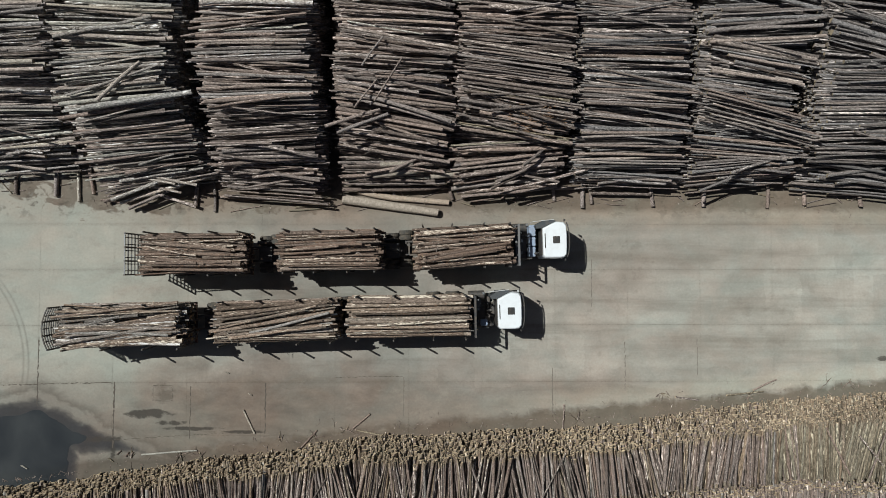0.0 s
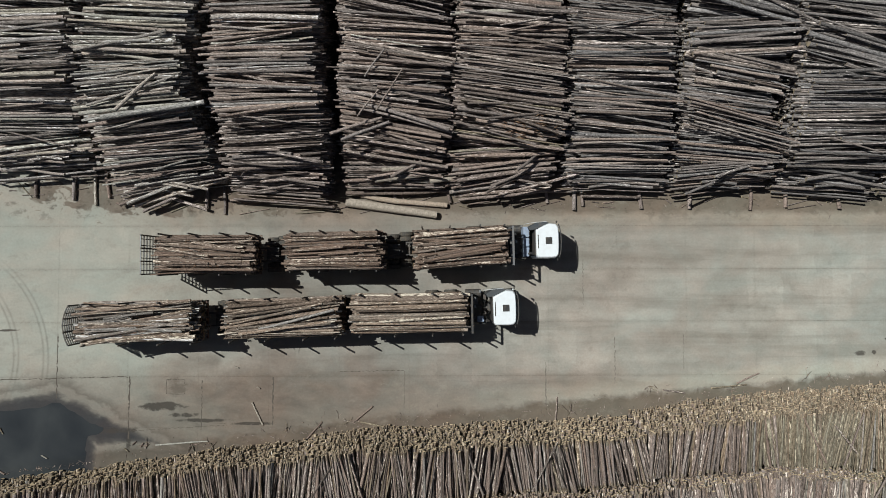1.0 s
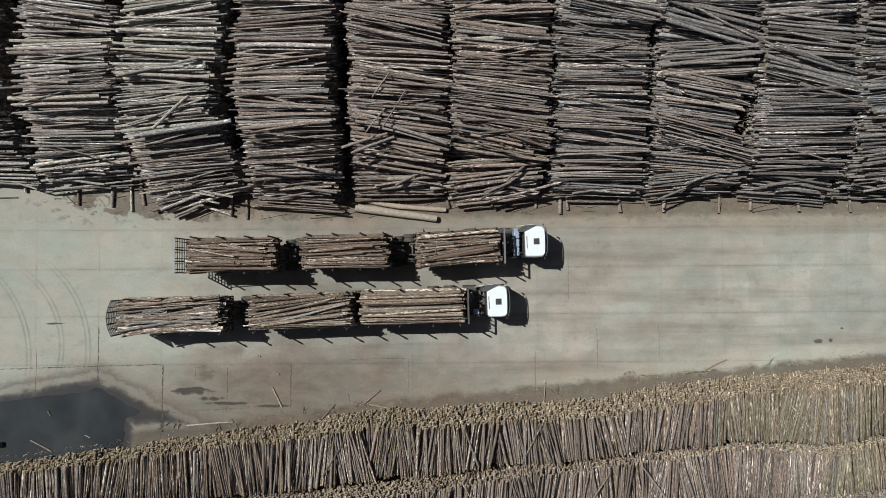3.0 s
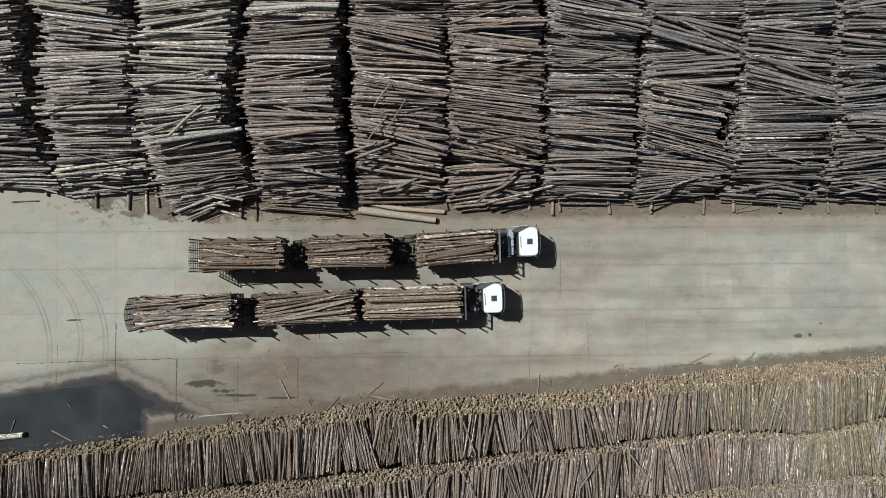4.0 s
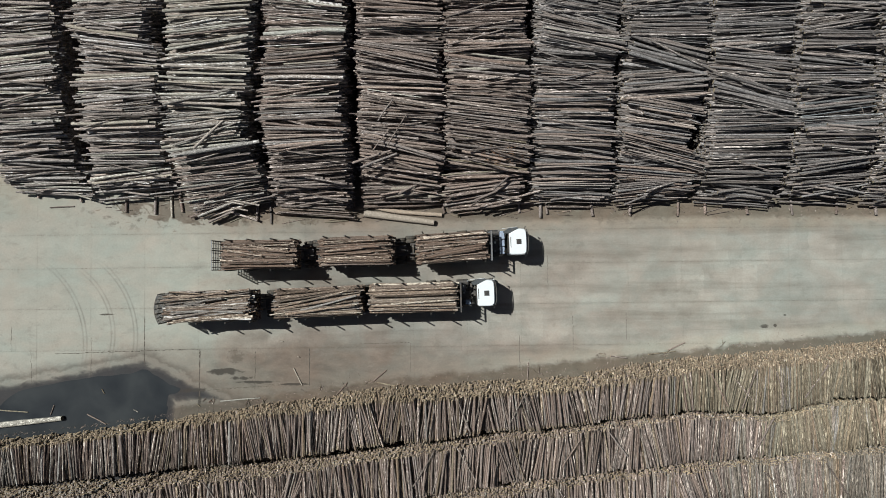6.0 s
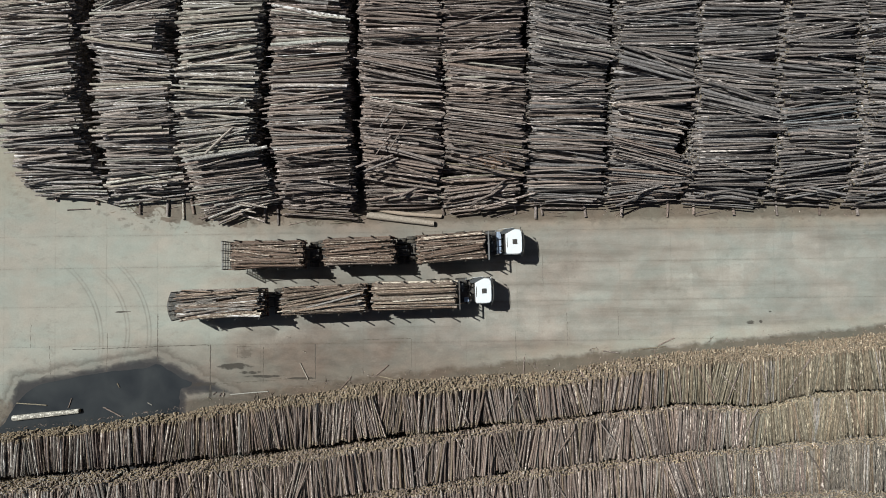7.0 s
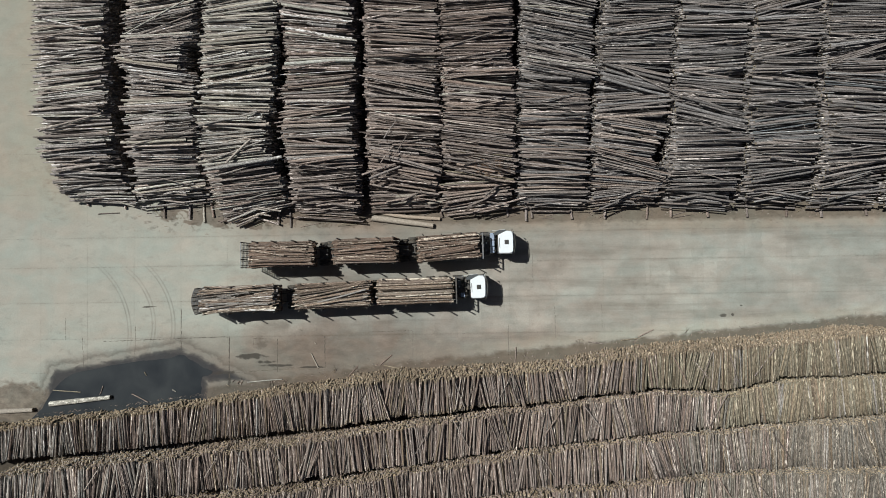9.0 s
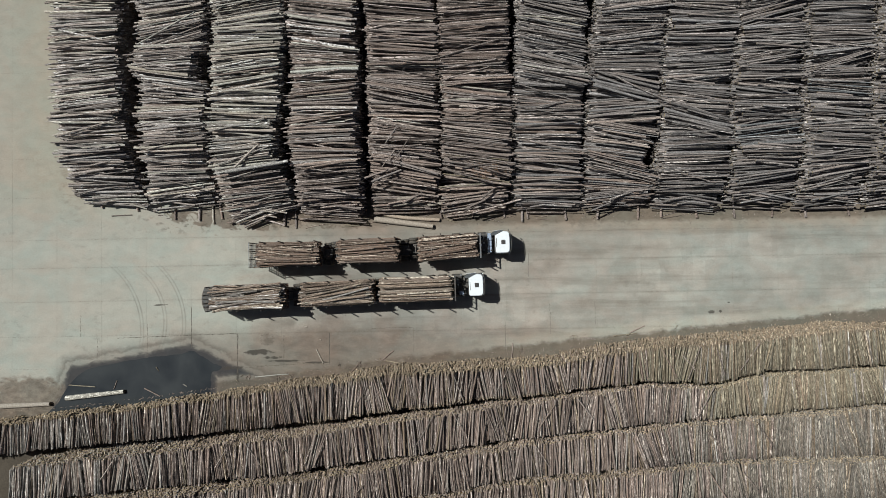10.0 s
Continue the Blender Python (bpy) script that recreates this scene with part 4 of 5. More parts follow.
    # chassis
    bm = bmesh.new()
    for s in (-1, 1):
        bar(bm, (-5.6, s * 0.43, 0.92), (0.75, s * 0.43, 0.92), 0.09, 0.26)
    for x in (-5.4, -4.2, -3.0, -1.9, -1.0):
        bar(bm, (x, -0.42, 0.92), (x, 0.42, 0.92), 0.12, 0.2)
    part("chassis", bm, M_STEEL, t, "dark steel chassis rails")
    part("engine", make(box, -1.15, 0.3, -0.36, 0.36, 0.7, 1.35, 0.06), M_STEEL, t, "dusty engine block")
    for x in (0.25,):
        for s in (-1, 1):
            wheel(t, x, s * 1.04)
    for x in (-3.6, -4.95):
        for s in (-1, 1):
            wheel(t, x, s * 1.0, w=0.55)
    for s in (-1, 1):
        bm = make(rod, (-2.55, s * 0.98, 0.72), (-1.45, s * 0.98, 0.72), 0.30, None, 14)
        part("fuel_tank", bm, M_STEEL, t, "dark dusty fuel tank")
        bm = bmesh.new()
        for a0, a1 in zip(range(20, 160, 28), range(48, 188, 28)):
            p = [Vector((0.25 + 0.62 * math.cos(radians(a)), s * 1.0, 0.55 + 0.62 * math.sin(radians(a)))) for a in (a0, a1)]
            bar(bm, p[0], p[1], 0.5, 0.03)
        part("mudguard", bm, M_BLACK, t, "black front mudguard")
    # equipment between cab and headboard
    bm = make(box, -1.30, -1.12, -0.95, 0.95, 1.15, 1.22, 0.01)
    part("catwalk", bm, M_STEEL, t, "steel step plate behind the cab")
    for i, (y0, y1, x0, x1, z1, mat, words) in enumerate(tanks):
        bm = make(box, x0, x1, y0, y1, 1.15, z1, 0.05)
        for yy in (y0 + 0.12, y1 - 0.12):
            box(bm, x0 - 0.012, x1 + 0.012, yy - 0.03, yy + 0.03, 1.15, z1 + 0.014)
        part("tool_box", bm, mat, t, words)
    for k, y in enumerate((-0.62, -0.2, 0.5)):
        part("air_reservoir", make(rod, (-2.35 + 0.1 * k, y - 0.16, 1.32), (-2.35 + 0.1 * k, y + 0.16, 1.32), 0.11, None, 12), M_ALU if k == 1 else M_GREYP, t, "small air reservoir on the chassis")
    for k, (x, y, z) in enumerate(((-1.95, -0.75, 1.5), (-1.92, 0.05, 1.42), (-1.97, 0.62, 1.55), (-1.55, 1.12, 1.7))):
        part("valve_box", make(box, x - 0.07, x + 0.07, y - 0.09, y + 0.09, 1.15, z, 0.02), (M_GREYP, M_ALU, M_BLACK)[k % 3], t, "small valve box behind the cab")
    bm = bmesh.new()
    for x in (-1.62, -1.30):
        bar(bm, (x, -1.22, 0.45), (x, -1.16, 2.05), 0.04, 0.04)
    for z in (0.55, 0.95, 1.35, 1.75):
        bar(bm, (-1.62, -1.22 + 0.04 * z, z), (-1.30, -1.22 + 0.04 * z, z), 0.05, 0.03)
    part("ladder", bm, M_STEEL, t, "steel access ladder beside the step plate")
    bm = make(rod, (-1.15, -0.85, 0.9), (-1.15, -0.85, 3.2), 0.075, None, 12)
    rod(bm, (-1.15, -0.85, 3.17), (-1.30, -0.85, 3.31), 0.075, None, 12)
    part("exhaust", bm, M_STEEL, t, "upright exhaust pipe")
    for k in range(4):
        bm = bmesh.new()
        pts = [Vector((-1.25 - 0.32 * u, -0.35 + 0.22 * k + 0.12 * math.sin(5 * u + k), 1.75 - 0.9 * u * (1 - u) * 2)) for u in (0, 0.25, 0.5, 0.75, 1)]
        for a, b in zip(pts, pts[1:]):
            rod(bm, a, b, 0.022, None, 6)
        part("air_hose", bm, M_BLACK, t, "hanging black air hose")
    return t


def headboard(parent, x, w, z0, z1, mat):
    """Grid of posts and rails that guards the cab."""
    board = part("headboard", make(box, x - 0.02, x + 0.02, -w / 2, w / 2, z0, z0 + 0.9, 0.01), mat, parent, "steel headboard grid before the load")
    for y in (-w / 2, -w / 4, 0, w / 4, w / 2):
        part("post", make(bar, (x, y, z0), (x, y, z1), 0.09, 0.09), mat, board)
    for z in (z0 + 0.05, (z0 + z1) / 2, z1 - 0.05):
        part("rail", make(bar, (x - 0.003, -w / 2 - 0.05, z), (x - 0.003, w / 2 + 0.05, z), 0.13, 0.11), mat, board)


def trailer(m, length, label, rear_guard=False, front_board=None, bow=0.0):
    """Log trailer: rails, bunks with upright stakes, axles. Origin on the ground under the middle of its load, x forwards."""
    t = empty("log_trailer", m, label, "trailer", "trailers of the log trucks")
    h = length / 2
    bm = bmesh.new()
    for s in (-1, 1):
        bar(bm, (-h - 0.75, s * 0.45, 1.18), (h + 0.75, s * 0.45, 1.18), 0.12, 0.24)
    for x in np.linspace(-h - 0.5, h + 0.5, 7):
        bar(bm, (x, -0.44, 1.17), (x, 0.44, 1.17), 0.10, 0.16)
    bar(bm, (h + 0.7, 0, 1.12), (h + 1.3, 0, 1.08), 0.26, 0.16)
    part("frame", bm, M_STEEL, t, "dark steel trailer frame")
    for i, share in enumerate((-0.42, -0.12, 0.20, 0.46)):
        x = length * share
        part("bunk", make(bar, (x, -1.36, 1.40), (x, 1.36, 1.40), 0.14, 0.18), M_RED, t, "rusty red bunk beam")
        for s in (-1, 1):
            bm = make(bar, (x, s * 1.33, 1.34), (x - 0.02, s * 1.375, 4.36 + 0.07 * ((i * 7) % 3)), 0.075, 0.10)
            part("stake", bm, M_STEEL, t, "upright dark steel stake")
    for x in (-h + 0.9, -h + 2.15):
        bm = make(rod, (x, -0.9, 0.5), (x, 0.9, 0.5), 0.07, None, 8)
        part("axle", bm, M_STEEL, t)
        for s in (-1, 1):
            wheel(t, x, s * 0.98, w=0.56)
    for s in (-1, 1):
        bm = bmesh.new()
        bar(bm, (-h + 0.25, s * 0.98, 0.95), (-h + 0.6, s * 0.98, 1.08), 0.56, 0.02)
        bar(bm, (-h + 0.6, s * 0.98, 1.08), (-h + 2.45, s * 0.98, 1.08), 0.56, 0.02)
        bar(bm, (-h + 2.45, s * 0.98, 1.08), (-h + 2.8, s * 0.98, 0.95), 0.56, 0.02)
        part("mudguard", bm, M_BLACK, t, "black mudguard over the tyres")
    # dolly wheels ahead of the load, and the last wheels behind it
    spots = ([h + 0.62] if not front_board else []) + ([] if rear_guard else [-h - 0.72])
    for x in spots:
        part("axle", make(rod, (x, -0.9, 0.52), (x, 0.9, 0.52), 0.07, None, 8), M_STEEL, t)
        for s in (-1, 1):
            wheel(t, x, s * 1.10, z=0.52, r=0.52, w=0.30)
            wheel(t, x, s * 0.76, z=0.52, r=0.52, w=0.30)
    part("drawbar_plate", make(box, h + 0.25, h + 1.15, -0.5, 0.5, 1.31, 1.37, 0.02), M_STEEL, t, "dark coupling plate")
    part("air_tank", make(rod, (h + 0.1, 0.78, 1.05), (h + 0.85, 0.78, 1.05), 0.14, None, 12), M_STEEL, t, "dark air tank")
    if not front_board:
        for k in range(3):
            bm = bmesh.new()
            pts = [Vector((h + 0.35 + 0.75 * u, -0.3 + 0.25 * k + 0.1 * math.sin(4 * u + k), 1.40 + 0.25 * math.sin(3.14 * u))) for u in (0, 0.25, 0.5, 0.75, 1)]
            for a, b in zip(pts, pts[1:]):
                rod(bm, a, b, 0.02, None, 6)
            part("air_hose", bm, M_BLACK, t, "black air hose to the trailer ahead")
    if front_board:
        headboard(t, h + 0.32, 2.56, 1.3, 3.95, front_board)
    if rear_guard:
        x = -h - 0.60
        off = lambda y: bow * (y / 1.3) ** 2
        guard = part("rear_guard", make(bar, (x, -0.6, 1.25), (x, 0.6, 1.25), 0.1, 0.12), M_STEEL, t, "black ladder-like guard of bars at the tail")
        for y in np.linspace(-1.3, 1.3, 4):
            part("post", make(bar, (x + off(y), y, 1.3), (x + off(y), y, 4.36), 0.09, 0.09), M_STEEL, guard)
        for z in np.linspace(1.42, 4.32, 14 if bow else 8):
            bm = bmesh.new()
            secs = [[bm.verts.new((x + off(y) - 0.003 + dx, y, z + dz)) for dx, dz in ((-0.033, -0.033), (0.033, -0.033), (0.033, 0.033), (-0.033, 0.033))] for y in np.linspace(-1.32, 1.32, 7 if bow else 2)]
            for p, q in zip(secs, secs[1:]):
                for k in range(4):
                    bm.faces.new((p[k], p[(k + 1) % 4], q[(k + 1) % 4], q[k]))
            bm.faces.new(secs[0])
            bm.faces.new(secs[-1])
            bmesh.ops.recalc_face_normals(bm, faces=bm.faces)
            part("rung", bm, M_STEEL if bow or z < 4.2 else M_GREYP, guard)
        for y in ((-0.8, 0.0, 0.8) if bow else (-1.05, -0.62, -0.22, 0.22, 0.62, 1.05)):
            part("thin_bar", make(bar, (x + off(y) + 0.004, y, 1.4), (x + off(y) + 0.004, y, 4.32), 0.05, 0.05), M_STEEL, guard)
        bm = make(bar, (-h - 0.95, -1.2, 0.62), (-h - 0.95, 1.2, 0.62), 0.1, 0.14)
        part("rear_bumper", bm, M_RED, t, "red rear under-run bar")
        for s in (-1, 1):
            part("tail_light", make(box, -h - 1.02, -h - 0.98, s * 0.95 - 0.12, s * 0.95 + 0.12, 0.58, 0.68, 0.01), M_LAMP, t, "small tail light")
    return t


def load(m, length, top, seed, label, shade, tilt=0.0, spread=0.03, thrown=7, fat=1.0, peeled=0.0):
    """A bundle of logs between the stakes. tilt: the slant of its top logs; spread: how unruly they lie; thrown: logs across the top; peeled: share of pale logs."""
    rnd = random.Random(seed)
    b = empty("log_load", m, label, "log load", "loads on the log trucks")
    z = 1.50
    while z < top:
        crown = max(0.0, (z - (top - 0.45)) / 0.45)
        half = 1.26 - 0.20 * crown
        y = -half
        while y < half:
            r = rnd.choice((0.042, 0.05, 0.06, 0.075, 0.09, 0.125)) * fat
            y += r
            outer = abs(y) > 0.8 or z > top - 0.55 or z < 1.7
            if y < half + 0.05 and (outer or rnd.random() < 0.35) and not (z > top - 0.36 and rnd.random() < 0.40):
                up = z > top - 0.4
                ln = length * (rnd.uniform(0.84, 1.02) if up else rnd.uniform(0.92, 1.0))
                part("log", rnd.choice(LOGS["pale" if rnd.random() < peeled else shade]), None, b, at=log_pose(rnd.uniform(-0.3, 0.3), y, z + (rnd.uniform(-0.2, 0.17) if up else rnd.uniform(-0.04, 0.04)), ln if rnd.random() < 0.5 else -ln, r,
                     rnd.gauss(tilt * 1.3 * (1 - abs(y) / 1.3) if up else 0.0, spread if up else 0.01), rnd.gauss(0, 0.004), rnd.uniform(0, 6.28)))
            y += r * 1.18
        z += 0.165
    for k in range(thrown):
        ln = length * rnd.uniform(0.35, 0.95)
        yaw = tilt + rnd.gauss(0, spread * 2.2)
        part("log", rnd.choice(LOGS["pale" if rnd.random() < peeled else shade]), None, b, at=log_pose(rnd.uniform(-0.14, 0.14) * length * (1 - ln / length) * 3, rnd.uniform(-0.6, 0.6), top + 0.10, ln, rnd.uniform(0.05, 0.11), yaw, 0, rnd.uniform(0, 6)))
    for k in range(9):
        part("branch", rnd.choice(TWIGS), None, b, at=log_pose(rnd.uniform(-0.4, 0.4) * length, rnd.uniform(-1.0, 1.0), top + 0.14, rnd.uniform(0.3, 1.2), rnd.uniform(0.010, 0.02), rnd.gauss(0, 0.8), 0, rnd.uniform(0, 6)))
    chips = [(rnd.gauss(0.0, 0.22) * length, rnd.uniform(-1.0, 1.0), top + rnd.uniform(0.02, 0.12), rnd.uniform(0.05, 0.22), rnd.uniform(0.008, 0.018), rnd.gauss(0, 0.9)) for k in range(70)]
    packed("bark_litter", chips, M_CHIP, M_PACK_END, b, "loose red-brown bark chips on the load", 4)
    return b


TANKS_A = [(0.30, 1.05, -1.52, -1.12, 2.3, M_BLUE, "pale blue box behind the cab"), (-0.35, 0.26, -1.50, -1.12, 2.25, M_BLUE, "pale blue box behind the cab"), (-1.05, -0.39, -1.52, -1.13, 2.2, M_BLUE, "pale blue box behind the cab")]
TANKS_B = [(-1.05, -0.62, -1.80, -1.35, 1.75, M_BLUE, "pale blue box behind the cab"), (0.2, 0.75, -2.2, -1.75, 1.85, M_GREYP, "grey steel box behind the cab")]

# truck by the long stacks
tractor(pose(7.72, 1.40, 0, 0, 0, 1.2), "white cab-over truck tractor hauling logs, near the long stacks", TANKS_A)
for i, (x, y, rz, ln) in enumerate(((1.80, 0.98, 1.0, 6.3), (-6.90, 0.68, 0.8, 6.5), (-15.55, 0.48, 0.4, 6.6))):
    trailer(pose(x, y, 0, 0, 0, rz), ln, ("front log trailer behind the tractor, loaded", "middle log trailer of the road train, loaded", "last log trailer with a rear guard, loaded")[i], i == 2, M_GREYP if i == 0 else None)
    load(pose(x, y - (0.06, 0, 0)[i], 0, 0, 0, rz + (2.6, 0, 0)[i]), ln, (4.00, 3.90, 3.95)[i], 900 + i, "bundle of dark brown logs between steel stakes", "dusk", (0.03, 0.0, -0.03)[i], (0.035, 0.022, 0.045)[i], (9, 4, 8)[i], (1.1, 1.0, 1.0)[i])
# truck by the open road
tractor(pose(4.76, -3.20, 0, 0, 0, 1.6), "white cab-over truck tractor hauling logs, on the open lane", TANKS_B)
for i, (x, y, rz, ln) in enumerate(((-1.74, -3.58, 0.8, 7.8), (-10.30, -3.86, 1.8, 7.9), (-19.85, -4.14, 1.0, 8.1))):
    trailer(pose(x, y, 0, 0, 0, rz), ln, ("front log trailer behind the tractor, loaded", "middle log trailer of the road train, loaded", "last log trailer with a bowed rear guard, loaded")[i], i == 2, M_STEEL if i == 0 else None, 0.35 if i == 2 else 0)
    load(pose(x - (0, 0, 0.15)[i], y, 0, 0, 0, rz), ln - (0, 0, 0.1)[i], (3.95, 3.90, 4.00)[i], 950 + i, "bundle of brown and pale peeled logs between steel stakes", "haul", (0.0, 0.12, 0.11)[i], (0.018, 0.04, 0.05)[i], (3, 7, 13)[i], 1.0, (0.08, 0.10, 0.40)[i])


# ---- single logs and litter on the ground ----
def lone_log(x, y, z, ln, r, yaw, shade, words, name="log", seed=0, pitch=0.0):
    ob = new(name, THICK[shade] if r > 0.22 else LOGS[shade][seed % 9])
    ob.matrix_basis = log_pose(x, y, z, ln, r, radians(yaw), pitch, seed * 1.3)
    return tagged(ob, words, "log" if r > 0.06 else "stick", "loose logs" if r > 0.06 else "loose sticks")


lone_log(-3.2, 3.90, 0.30, 6.7, 0.30, -8.2, "smooth", "thick smooth log lying on the ground before the stacks", seed=3)
lone_log(-2.3, 4.45, 0.20, 6.4, 0.19, -7.0, "smooth", "long log lying beside a thicker one on the ground", seed=5)
lone_log(-38.4, -14.95, 0.24, 6.6, 0.25, 5.6, "white", "pale peeled log lying in the puddle", seed=2)
lone_log(-46.3, -15.95, 0.26, 5.6, 0.26, 1.6, "smooth", "brown log lying on the mud by the puddle", seed=4)
lone_log(-40.65, 8.3, 0.12, 1.15, 0.11, 88, "umber", "short dark log lying beside the end stack", seed=1)
STICKS = [(-5.2, -11.05, 1.6, 40, "pole"), (-4.3, -11.9, 2.4, -12, "fresh"), (-8.9, -12.35, 1.9, 48, "pole"), (-18.4, -13.12, 3.8, 4, "white"),
          (-40.0, -13.95, 3.0, -5, "fresh"), (-36.2, -13.9, 1.0, 70, "pole"), (-31.4, -12.2, 0.5, -60, "fresh"), (-22.4, -13.6, 0.4, -35, "fresh"), (-32.0, -14.8, 2.0, -28, "pole"), (8.85, -10.75, 1.7, 86, "pole"),
          (17.5, -9.55, 1.6, -8, "pole"), (21.6, -9.2, 2.6, 6, "fresh"), (23.0, -8.6, 1.8, 24, "pole"), (-35.4, 5.35, 2.3, 2, "umber"), (-9.2, 3.65, 2.2, 4, "fresh"), (-22.4, 4.2, 2.0, -8, "pole"),
          (-8.83, 3.88, 2.12, 3, "fresh"), (-7.04, 3.92, 1.17, 18, "pole"), (-7.26, 3.85, 0.57, -40, "fresh"), (2.20, 4.03, 0.91, -16, "fresh"), (2.82, 4.48, 1.42, 9, "fresh"), (3.23, 4.35, 1.64, 9, "pole"), (-4.52, 4.71, 0.96, -7, "pole"), (-2.35, 4.64, 0.72, -66, "pole"), (-2.02, 4.64, 0.62, 35, "fresh"),
          (-17.74, -13.30, 0.36, 44, "pole"), (-17.61, -13.39, 0.63, -73, "fresh"), (-16.20, -13.42, 0.62, -65, "fresh"), (-12.95, -11.04, 1.81, 116, "white"), (-12.89, -9.16, 0.26, -29, "white"), (-14.48, -7.68, 0.25, -18, "white"), (-28.28, -14.07, 0.49, -27, "white"), (-21.84, -13.11, 0.38, 41, "pole"), (-21.27, -13.25, 0.37, 56, "pole"), (-20.96, -13.29, 0.45, 73, "pole")]
for i, (x, y, ln, yaw, shade) in enumerate(STICKS):
    lone_log(x, y, 0.06, ln, 0.058 if ln > 1.5 else 0.042, yaw, shade, "thin pale broken stick lying on the ground", "stick", i)


rnd = random.Random(61)
for i in range(46):
    x = rnd.uniform(-32, 48)
    y = 4.35 + rnd.gauss(0, 0.28) + (0.9 if x < -22 else 0)
    lone_log(x, y, 0.05, rnd.choice((0.5, 0.8, 1.1, 1.6, 2.2)), rnd.uniform(0.022, 0.05), rnd.gauss(0, 22), rnd.choice(("pole", "fresh", "warm", "pole")), "thin broken stick lying before the log stacks", "stick", i)


def bearer(x, y, ln, r, yaw, shade, seed):
    lone_log(x, y + ln / 2 - 0.2, r + 0.02, ln, r, 90 + yaw, shade, "bearer log under the stack, its end towards the road", "bearer_log", seed)


BEARERS = [(-29.24, 4.95, 1), (-26.4, 4.75, -2), (-24.93, 4.40, 3), (-24.1, 4.9, 8), (-16.68, 4.1, -3), (-15.5, 3.7, 4), (-3.04, 4.68, 4), (0.87, 4.5, 8), (5.0, 4.5, -14), (8.09, 4.5, 8),
           (10.31, 4.2, -2), (10.8, 4.5, 4), (15.06, 4.3, 5), (18.9, 4.3, -4), (23.4, 4.2, 0), (26.0, 4.4, 0), (29.96, 4.3, 0), (34.2, 4.2, 2), (38.6, 4.2, -3), (42.2, 4.1, 3), (47.0, 4.2, 6), (-37.6, 6.4, 0), (-33.6, 6.0, 3)]
for i, (x, y, yaw) in enumerate(BEARERS):
    bearer(x, y - (0.22 if x > 9 else 0.0), 3.2, (0.115, 0.13, 0.10)[i % 3] * (1.1 if x > 9 else 1.0), yaw, "white" if i == 2 else "warm", i)
BEAMS = [(8.6, 5.15, 3.6, 1), (12.9, 4.75, 4.2, -1), (1.6, 5.2, 2.6, 3), (-21.2, 4.9, 3.8, 22), (-19.2, 4.6, 4.5, 24), (-18.6, 4.5, 4.2, -20), (30.0, 4.75, 5.0, 0), (44.0, 4.6, 5.0, 2)]
for i, (x, y, ln, yaw) in enumerate(BEAMS):
    lone_log(x, y, 0.42, ln, 0.11, yaw, "warm", "log lying across the bearers at the stack's foot", "log", i)

# thin poles crossed on top of the brown stack
base, top, cross = BUILT[4]
for x, y, ln, deg in ((-2.9, 11.0, 3.2, 58), (-3.9, 12.7, 2.2, 55), (-4.3, 10.2, 2.3, 52), (-5.2, 8.9, 3.6, 17), (-4.6, 8.6, 3.4, 21), (-2.0, 6.4, 2.4, 27)):
    cross(x, y, top(y) + 0.25, ln, 0.055 if deg > 30 else 0.11, radians(deg))
for k, (x, y, z, ln, r, deg, shade) in enumerate(((-2.54, 5.93, 1.00, 3.41, 0.19, 6, "smooth"), (-2.62, 6.42, 1.30, 2.15, 0.15, 3, "white"), (0.56, 5.79, 1.00, 1.89, 0.16, 6, "smooth"), (-5.36, 5.76, 0.90, 1.95, 0.12, 2, "warm"))):
    part("log", THICK[shade] if shade in THICK else LOGS[shade][k], None, base, at=base.matrix_basis.inverted() @ log_pose(x, y, max(z, top(y) + 0.1), ln, r, radians(deg), 0.0, k))
base, top, cross = BUILT[2]
for x, y, ln, deg in ((-18.9, 10.7, 3.4, 43), (-17.9, 9.6, 6.6, 9), (-18.4, 5.4, 7.0, 21), (-18.0, 5.0, 7.0, 17)):
    cross(x, y, top(y) + 0.25, ln, 0.17 if deg == 9 else 0.11, radians(deg))
base, top, cross = BUILT[5]
for x, y, ln, deg in ((6.0, 6.15, 4.6, 24), (8.5, 5.75, 8.3, 15), (5.8, 5.9, 4.9, 26), (6.5, 6.9, 2.2, 38)):
    cross(x, y, top(y) + 0.25, ln, 0.10, radians(deg))
chips = []
rnd = random.Random(19)
for k in range(150):
    y = rnd.gauss(8.9, 0.45)
    chips.append((rnd.gauss(6.2, 0.9) - base.location.x, y - base.location.y, top(y) + rnd.uniform(0.05, 0.2), rnd.uniform(0.08, 0.4), rnd.uniform(0.015, 0.03), rnd.uniform(-0.6, 0.6)))
packed("bark_litter", chips, M_CHIP, M_PACK_END, base, "loose red-brown bark chips on the logs", 4)
base, top, cross = BUILT[7]
for x, y, ln, deg in ((20.6, 5.9, 6.4, 22), (21.8, 6.6, 5.0, 18), (22.4, 17.2, 6.8, -27)):
    cross(x, y, top(y) + 0.25, ln, 0.09, radians(deg))


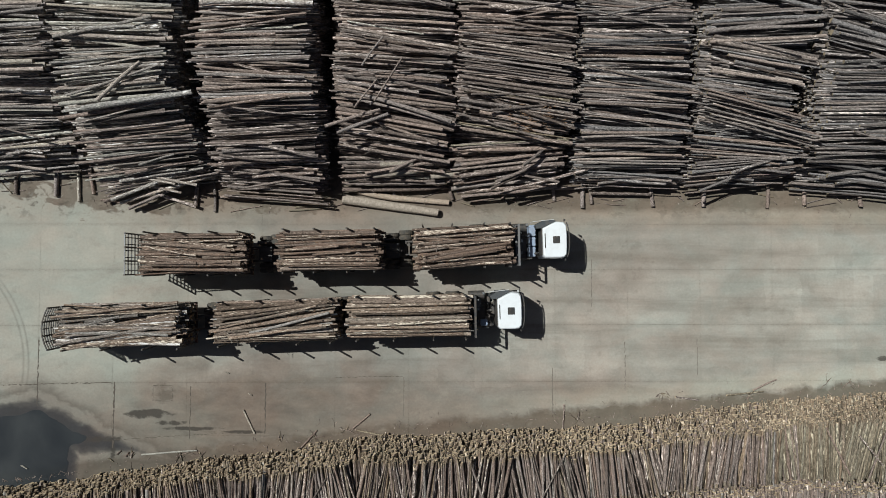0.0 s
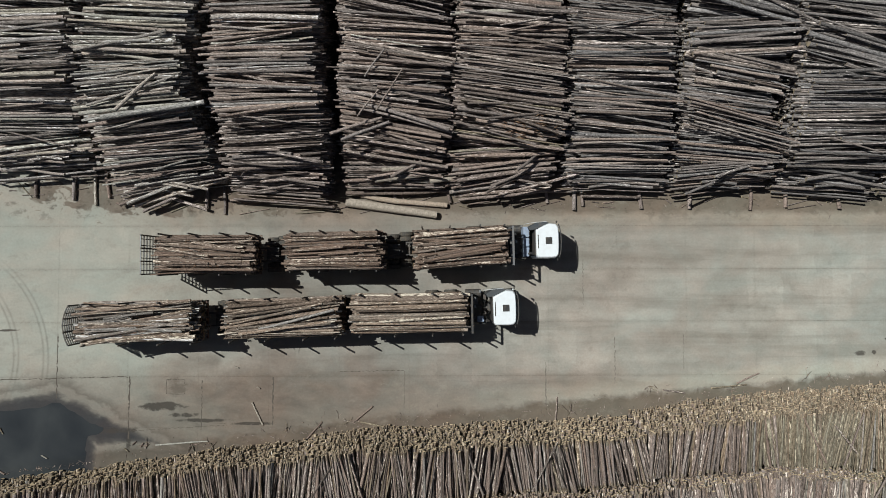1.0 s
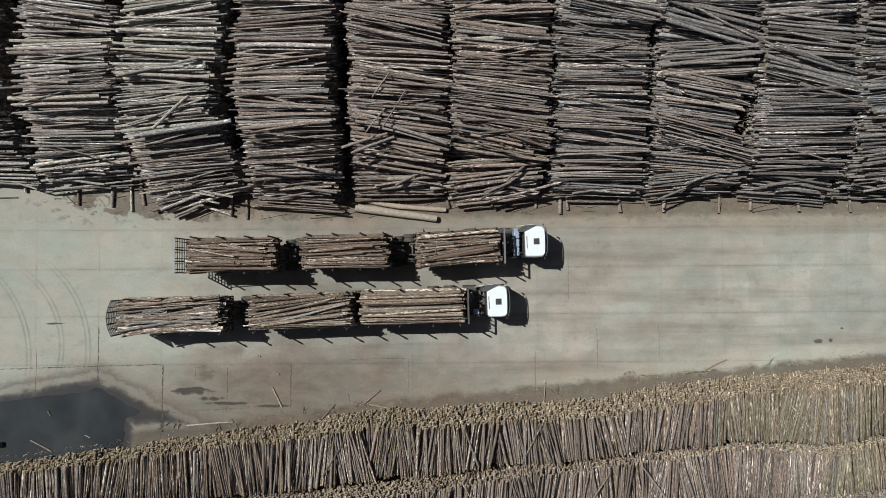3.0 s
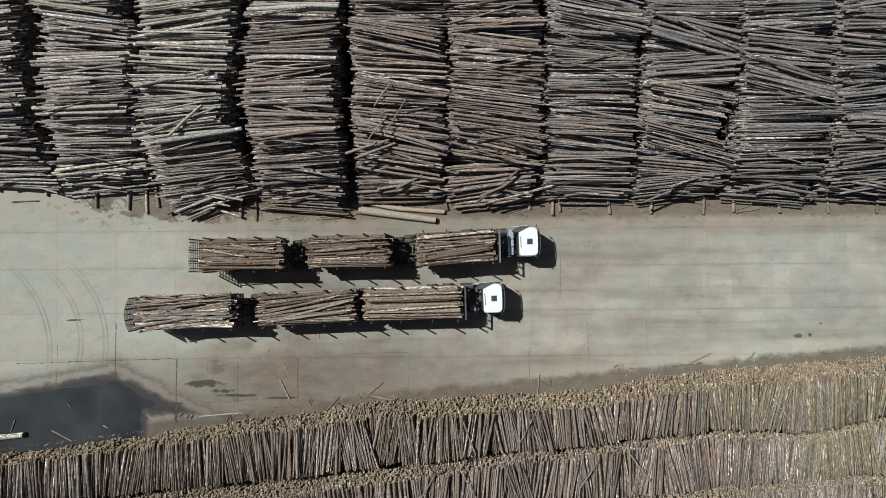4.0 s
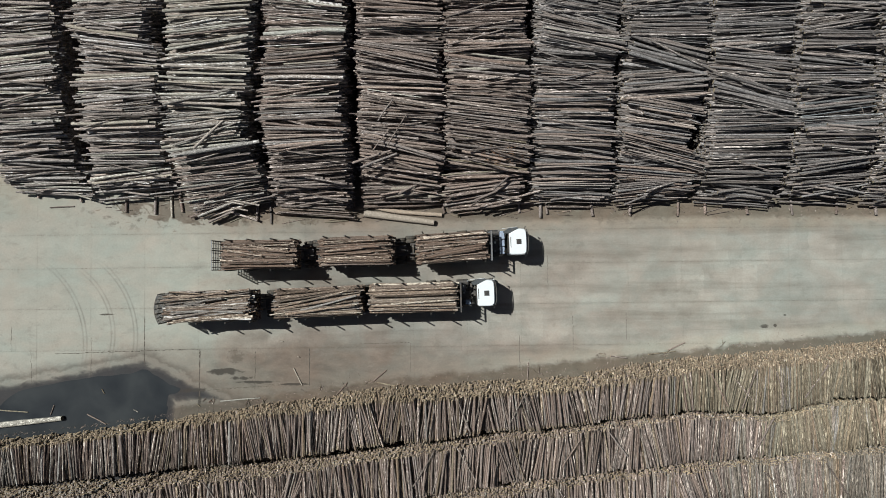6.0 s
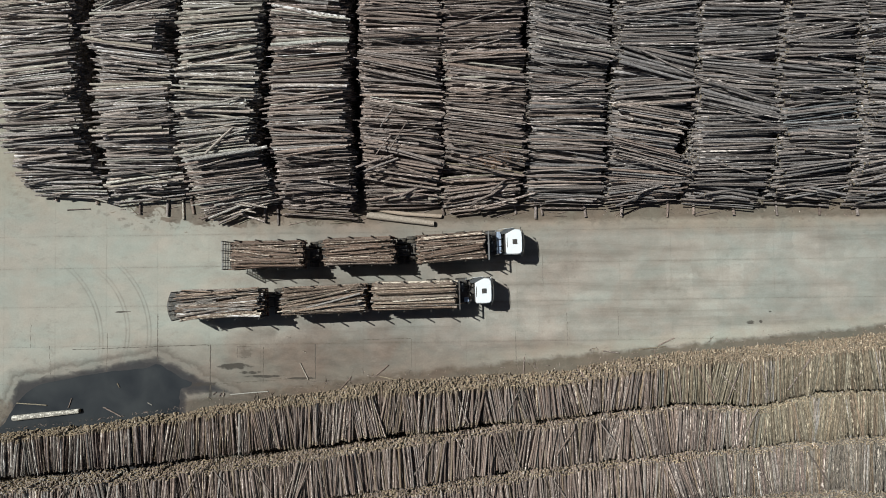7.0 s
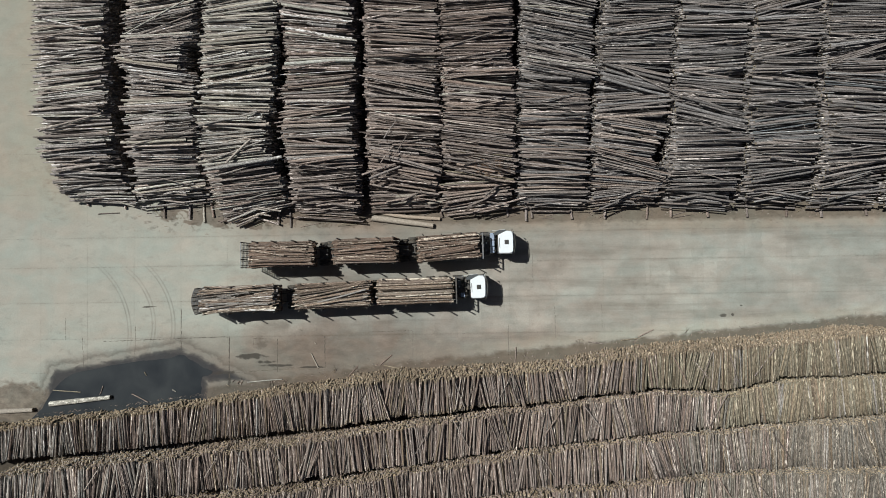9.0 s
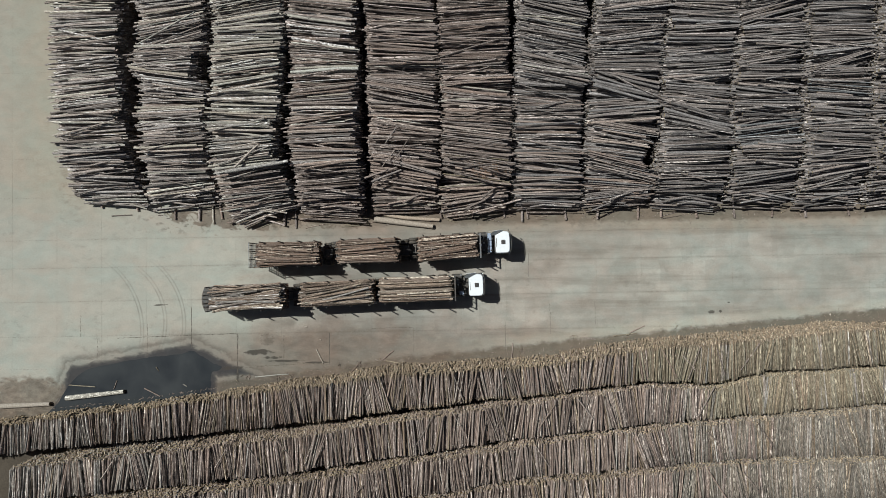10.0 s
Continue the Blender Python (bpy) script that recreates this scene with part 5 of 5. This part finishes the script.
# ---- brushwood at the foot of the short stacks ----
def brushwood(x, y, seed):
    rnd = random.Random(seed)
    b = empty("brushwood", pose(x, y, 0), "small tangle of thin dry twigs on the mud", "brushwood", "brushwood at the stack foot")
    for k in range(rnd.randint(5, 9)):
        a, ln = rnd.uniform(0, 6.28), rnd.uniform(0.25, 0.8)
        p = Vector((rnd.uniform(-0.12, 0.12), rnd.uniform(-0.12, 0.12), 0.02))
        q = p + Vector((ln * 0.55 * math.cos(a), ln * 0.55 * math.sin(a), rnd.uniform(0.0, 0.12)))
        e = q + Vector((ln * 0.45 * math.cos(a + rnd.uniform(-0.6, 0.6)), ln * 0.45 * math.sin(a + rnd.uniform(-0.6, 0.6)), rnd.uniform(-0.02, 0.12)))
        bm = make(rod, p, q, 0.022, 0.016, 6)
        rod(bm, q, e, 0.016, 0.007, 6)
        part("twig", bm, M_BARK["fresh" if k % 3 == 0 else "pole"], b)


for k, (x, y) in enumerate(((-8.37, -12.18), (-17.67, -13.38), (-16.26, -13.39), (-20.89, -13.30), (-6.33, -11.57), (-10.73, -12.17), (15.73, -9.25), (9.92, -11.05), (27.43, -8.50), (29.04, -8.35), (21.80, -9.43))):
    brushwood(x, y, 300 + k)


# ---- concrete slabs ----
def slabs():
    pave = new("pavement")
    tagged(pave, "worn grey concrete yard of large slabs with dark joints", "pavement", kind="structure")
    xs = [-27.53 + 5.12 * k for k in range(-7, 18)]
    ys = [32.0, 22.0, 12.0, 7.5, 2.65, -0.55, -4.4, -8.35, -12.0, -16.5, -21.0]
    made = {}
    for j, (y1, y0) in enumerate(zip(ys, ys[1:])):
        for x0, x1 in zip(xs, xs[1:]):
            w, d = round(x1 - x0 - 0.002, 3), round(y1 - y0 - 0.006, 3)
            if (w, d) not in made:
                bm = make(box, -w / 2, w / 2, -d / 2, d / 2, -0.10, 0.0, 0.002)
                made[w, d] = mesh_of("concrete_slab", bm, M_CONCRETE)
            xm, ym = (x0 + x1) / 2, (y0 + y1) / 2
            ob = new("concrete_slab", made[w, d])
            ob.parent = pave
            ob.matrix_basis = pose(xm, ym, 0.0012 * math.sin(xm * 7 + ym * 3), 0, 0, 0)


slabs()


# ---- dirt and weeds caught in the open joints ----
def joint(x0, y0, x1, y1, w, seed):
    rnd = random.Random(seed)
    bm = bmesh.new()
    a, b = Vector((x0, y0)), Vector((x1, y1))
    d = b - a
    side = Vector((-d.y, d.x)).normalized()
    n = max(6, int(d.length / 0.13))
    prev = None
    for i in range(n + 1):
        p = a + d * i / n + side * rnd.gauss(0, 0.018)
        k = w * rnd.choice((0.2, 0.3, 0.4, 0.5, 0.65, 0.8)) / 2
        cur = [bm.verts.new((*(p + side * k), 0.004)), bm.verts.new((*(p - side * k), 0.004))]
        if prev and rnd.random() < 0.97:
            bm.faces.new((prev[0], prev[1], cur[1], cur[0]))
        prev = cur
    bmesh.ops.recalc_face_normals(bm, faces=bm.faces)
    tagged(new("joint_dirt", mesh_of("joint_dirt", bm, M_JOINT_PALE if x0 > -5 else M_JOINT)), "dark dirt caught in a slab joint", "joint", kind="structure")


for i, j in enumerate([(-27.53, -9.9, -27.5, -5.2, 0.13), (-22.3, -12.8, -22.25, -8.3, 0.16), (-17.05, -12.2, -17.0, -8.6, 0.12), (-11.85, -11.9, -11.85, -8.4, 0.13), (-2.3, -10.9, -2.25, -8.0, 0.08), (8.1, -10.6, 8.1, -7.4, 0.09),
                       (-36.0, -8.62, -22.4, -8.32, 0.10), (-7.0, -8.02, -2.3, -7.95, 0.06), (-32.6, -11.0, -32.5, -7.0, 0.05), (-38.2, -11.6, -38.3, -8.2, 0.05), (-40.2, -8.4, -40.15, -6.0, 0.05), (13.2, -9.0, 13.2, -5.6, 0.06), (18.3, -7.9, 18.3, -5.4, 0.05),
                       (-31.2, -4.95, -30.2, -4.92, 0.12), (-22.2, -12.25, -13.2, -11.75, 0.05), (10.9, 0.2, 10.9, -3.2, 0.05), (-19.6, -8.55, -18.25, -8.55, 0.05), (-19.6, -9.6, -18.25, -9.6, 0.05), (-19.6, -9.6, -19.6, -8.55, 0.05), (-18.25, -9.6, -18.25, -8.55, 0.05)]):
    joint(*j[:4], j[4] * (1.6 if j[0] > -5 else 1.0), 40 + i)


# ---- bark and chips on the ground ----
def litter():
    rnd = random.Random(77)
    rows = []
    for k in range(350):
        x = rnd.uniform(-31, 52)
        rows.append((x, 4.2 + rnd.gauss(0, 0.35) + (1.6 if x < -24 else 0), 0.012, rnd.choice((0.05, 0.08, 0.12, 0.2, 0.35)), rnd.uniform(0.008, 0.02), rnd.uniform(0, 3.14)))
    for k in range(650):
        x = rnd.uniform(-52, 56)
        rows.append((x, FOOT(x) + abs(rnd.gauss(0, 0.7 if x > -24 or x < -44 else 0.1)), 0.012, rnd.choice((0.05, 0.08, 0.12, 0.2, 0.4)), rnd.uniform(0.008, 0.022), rnd.uniform(0, 3.14)))
    ob = packed("bark_litter", rows, M_PACK["pole"], M_PACK_END, None, "scattered bark strips and chips on the muddy ground")
    tagged(ob, category="litter")


litter()
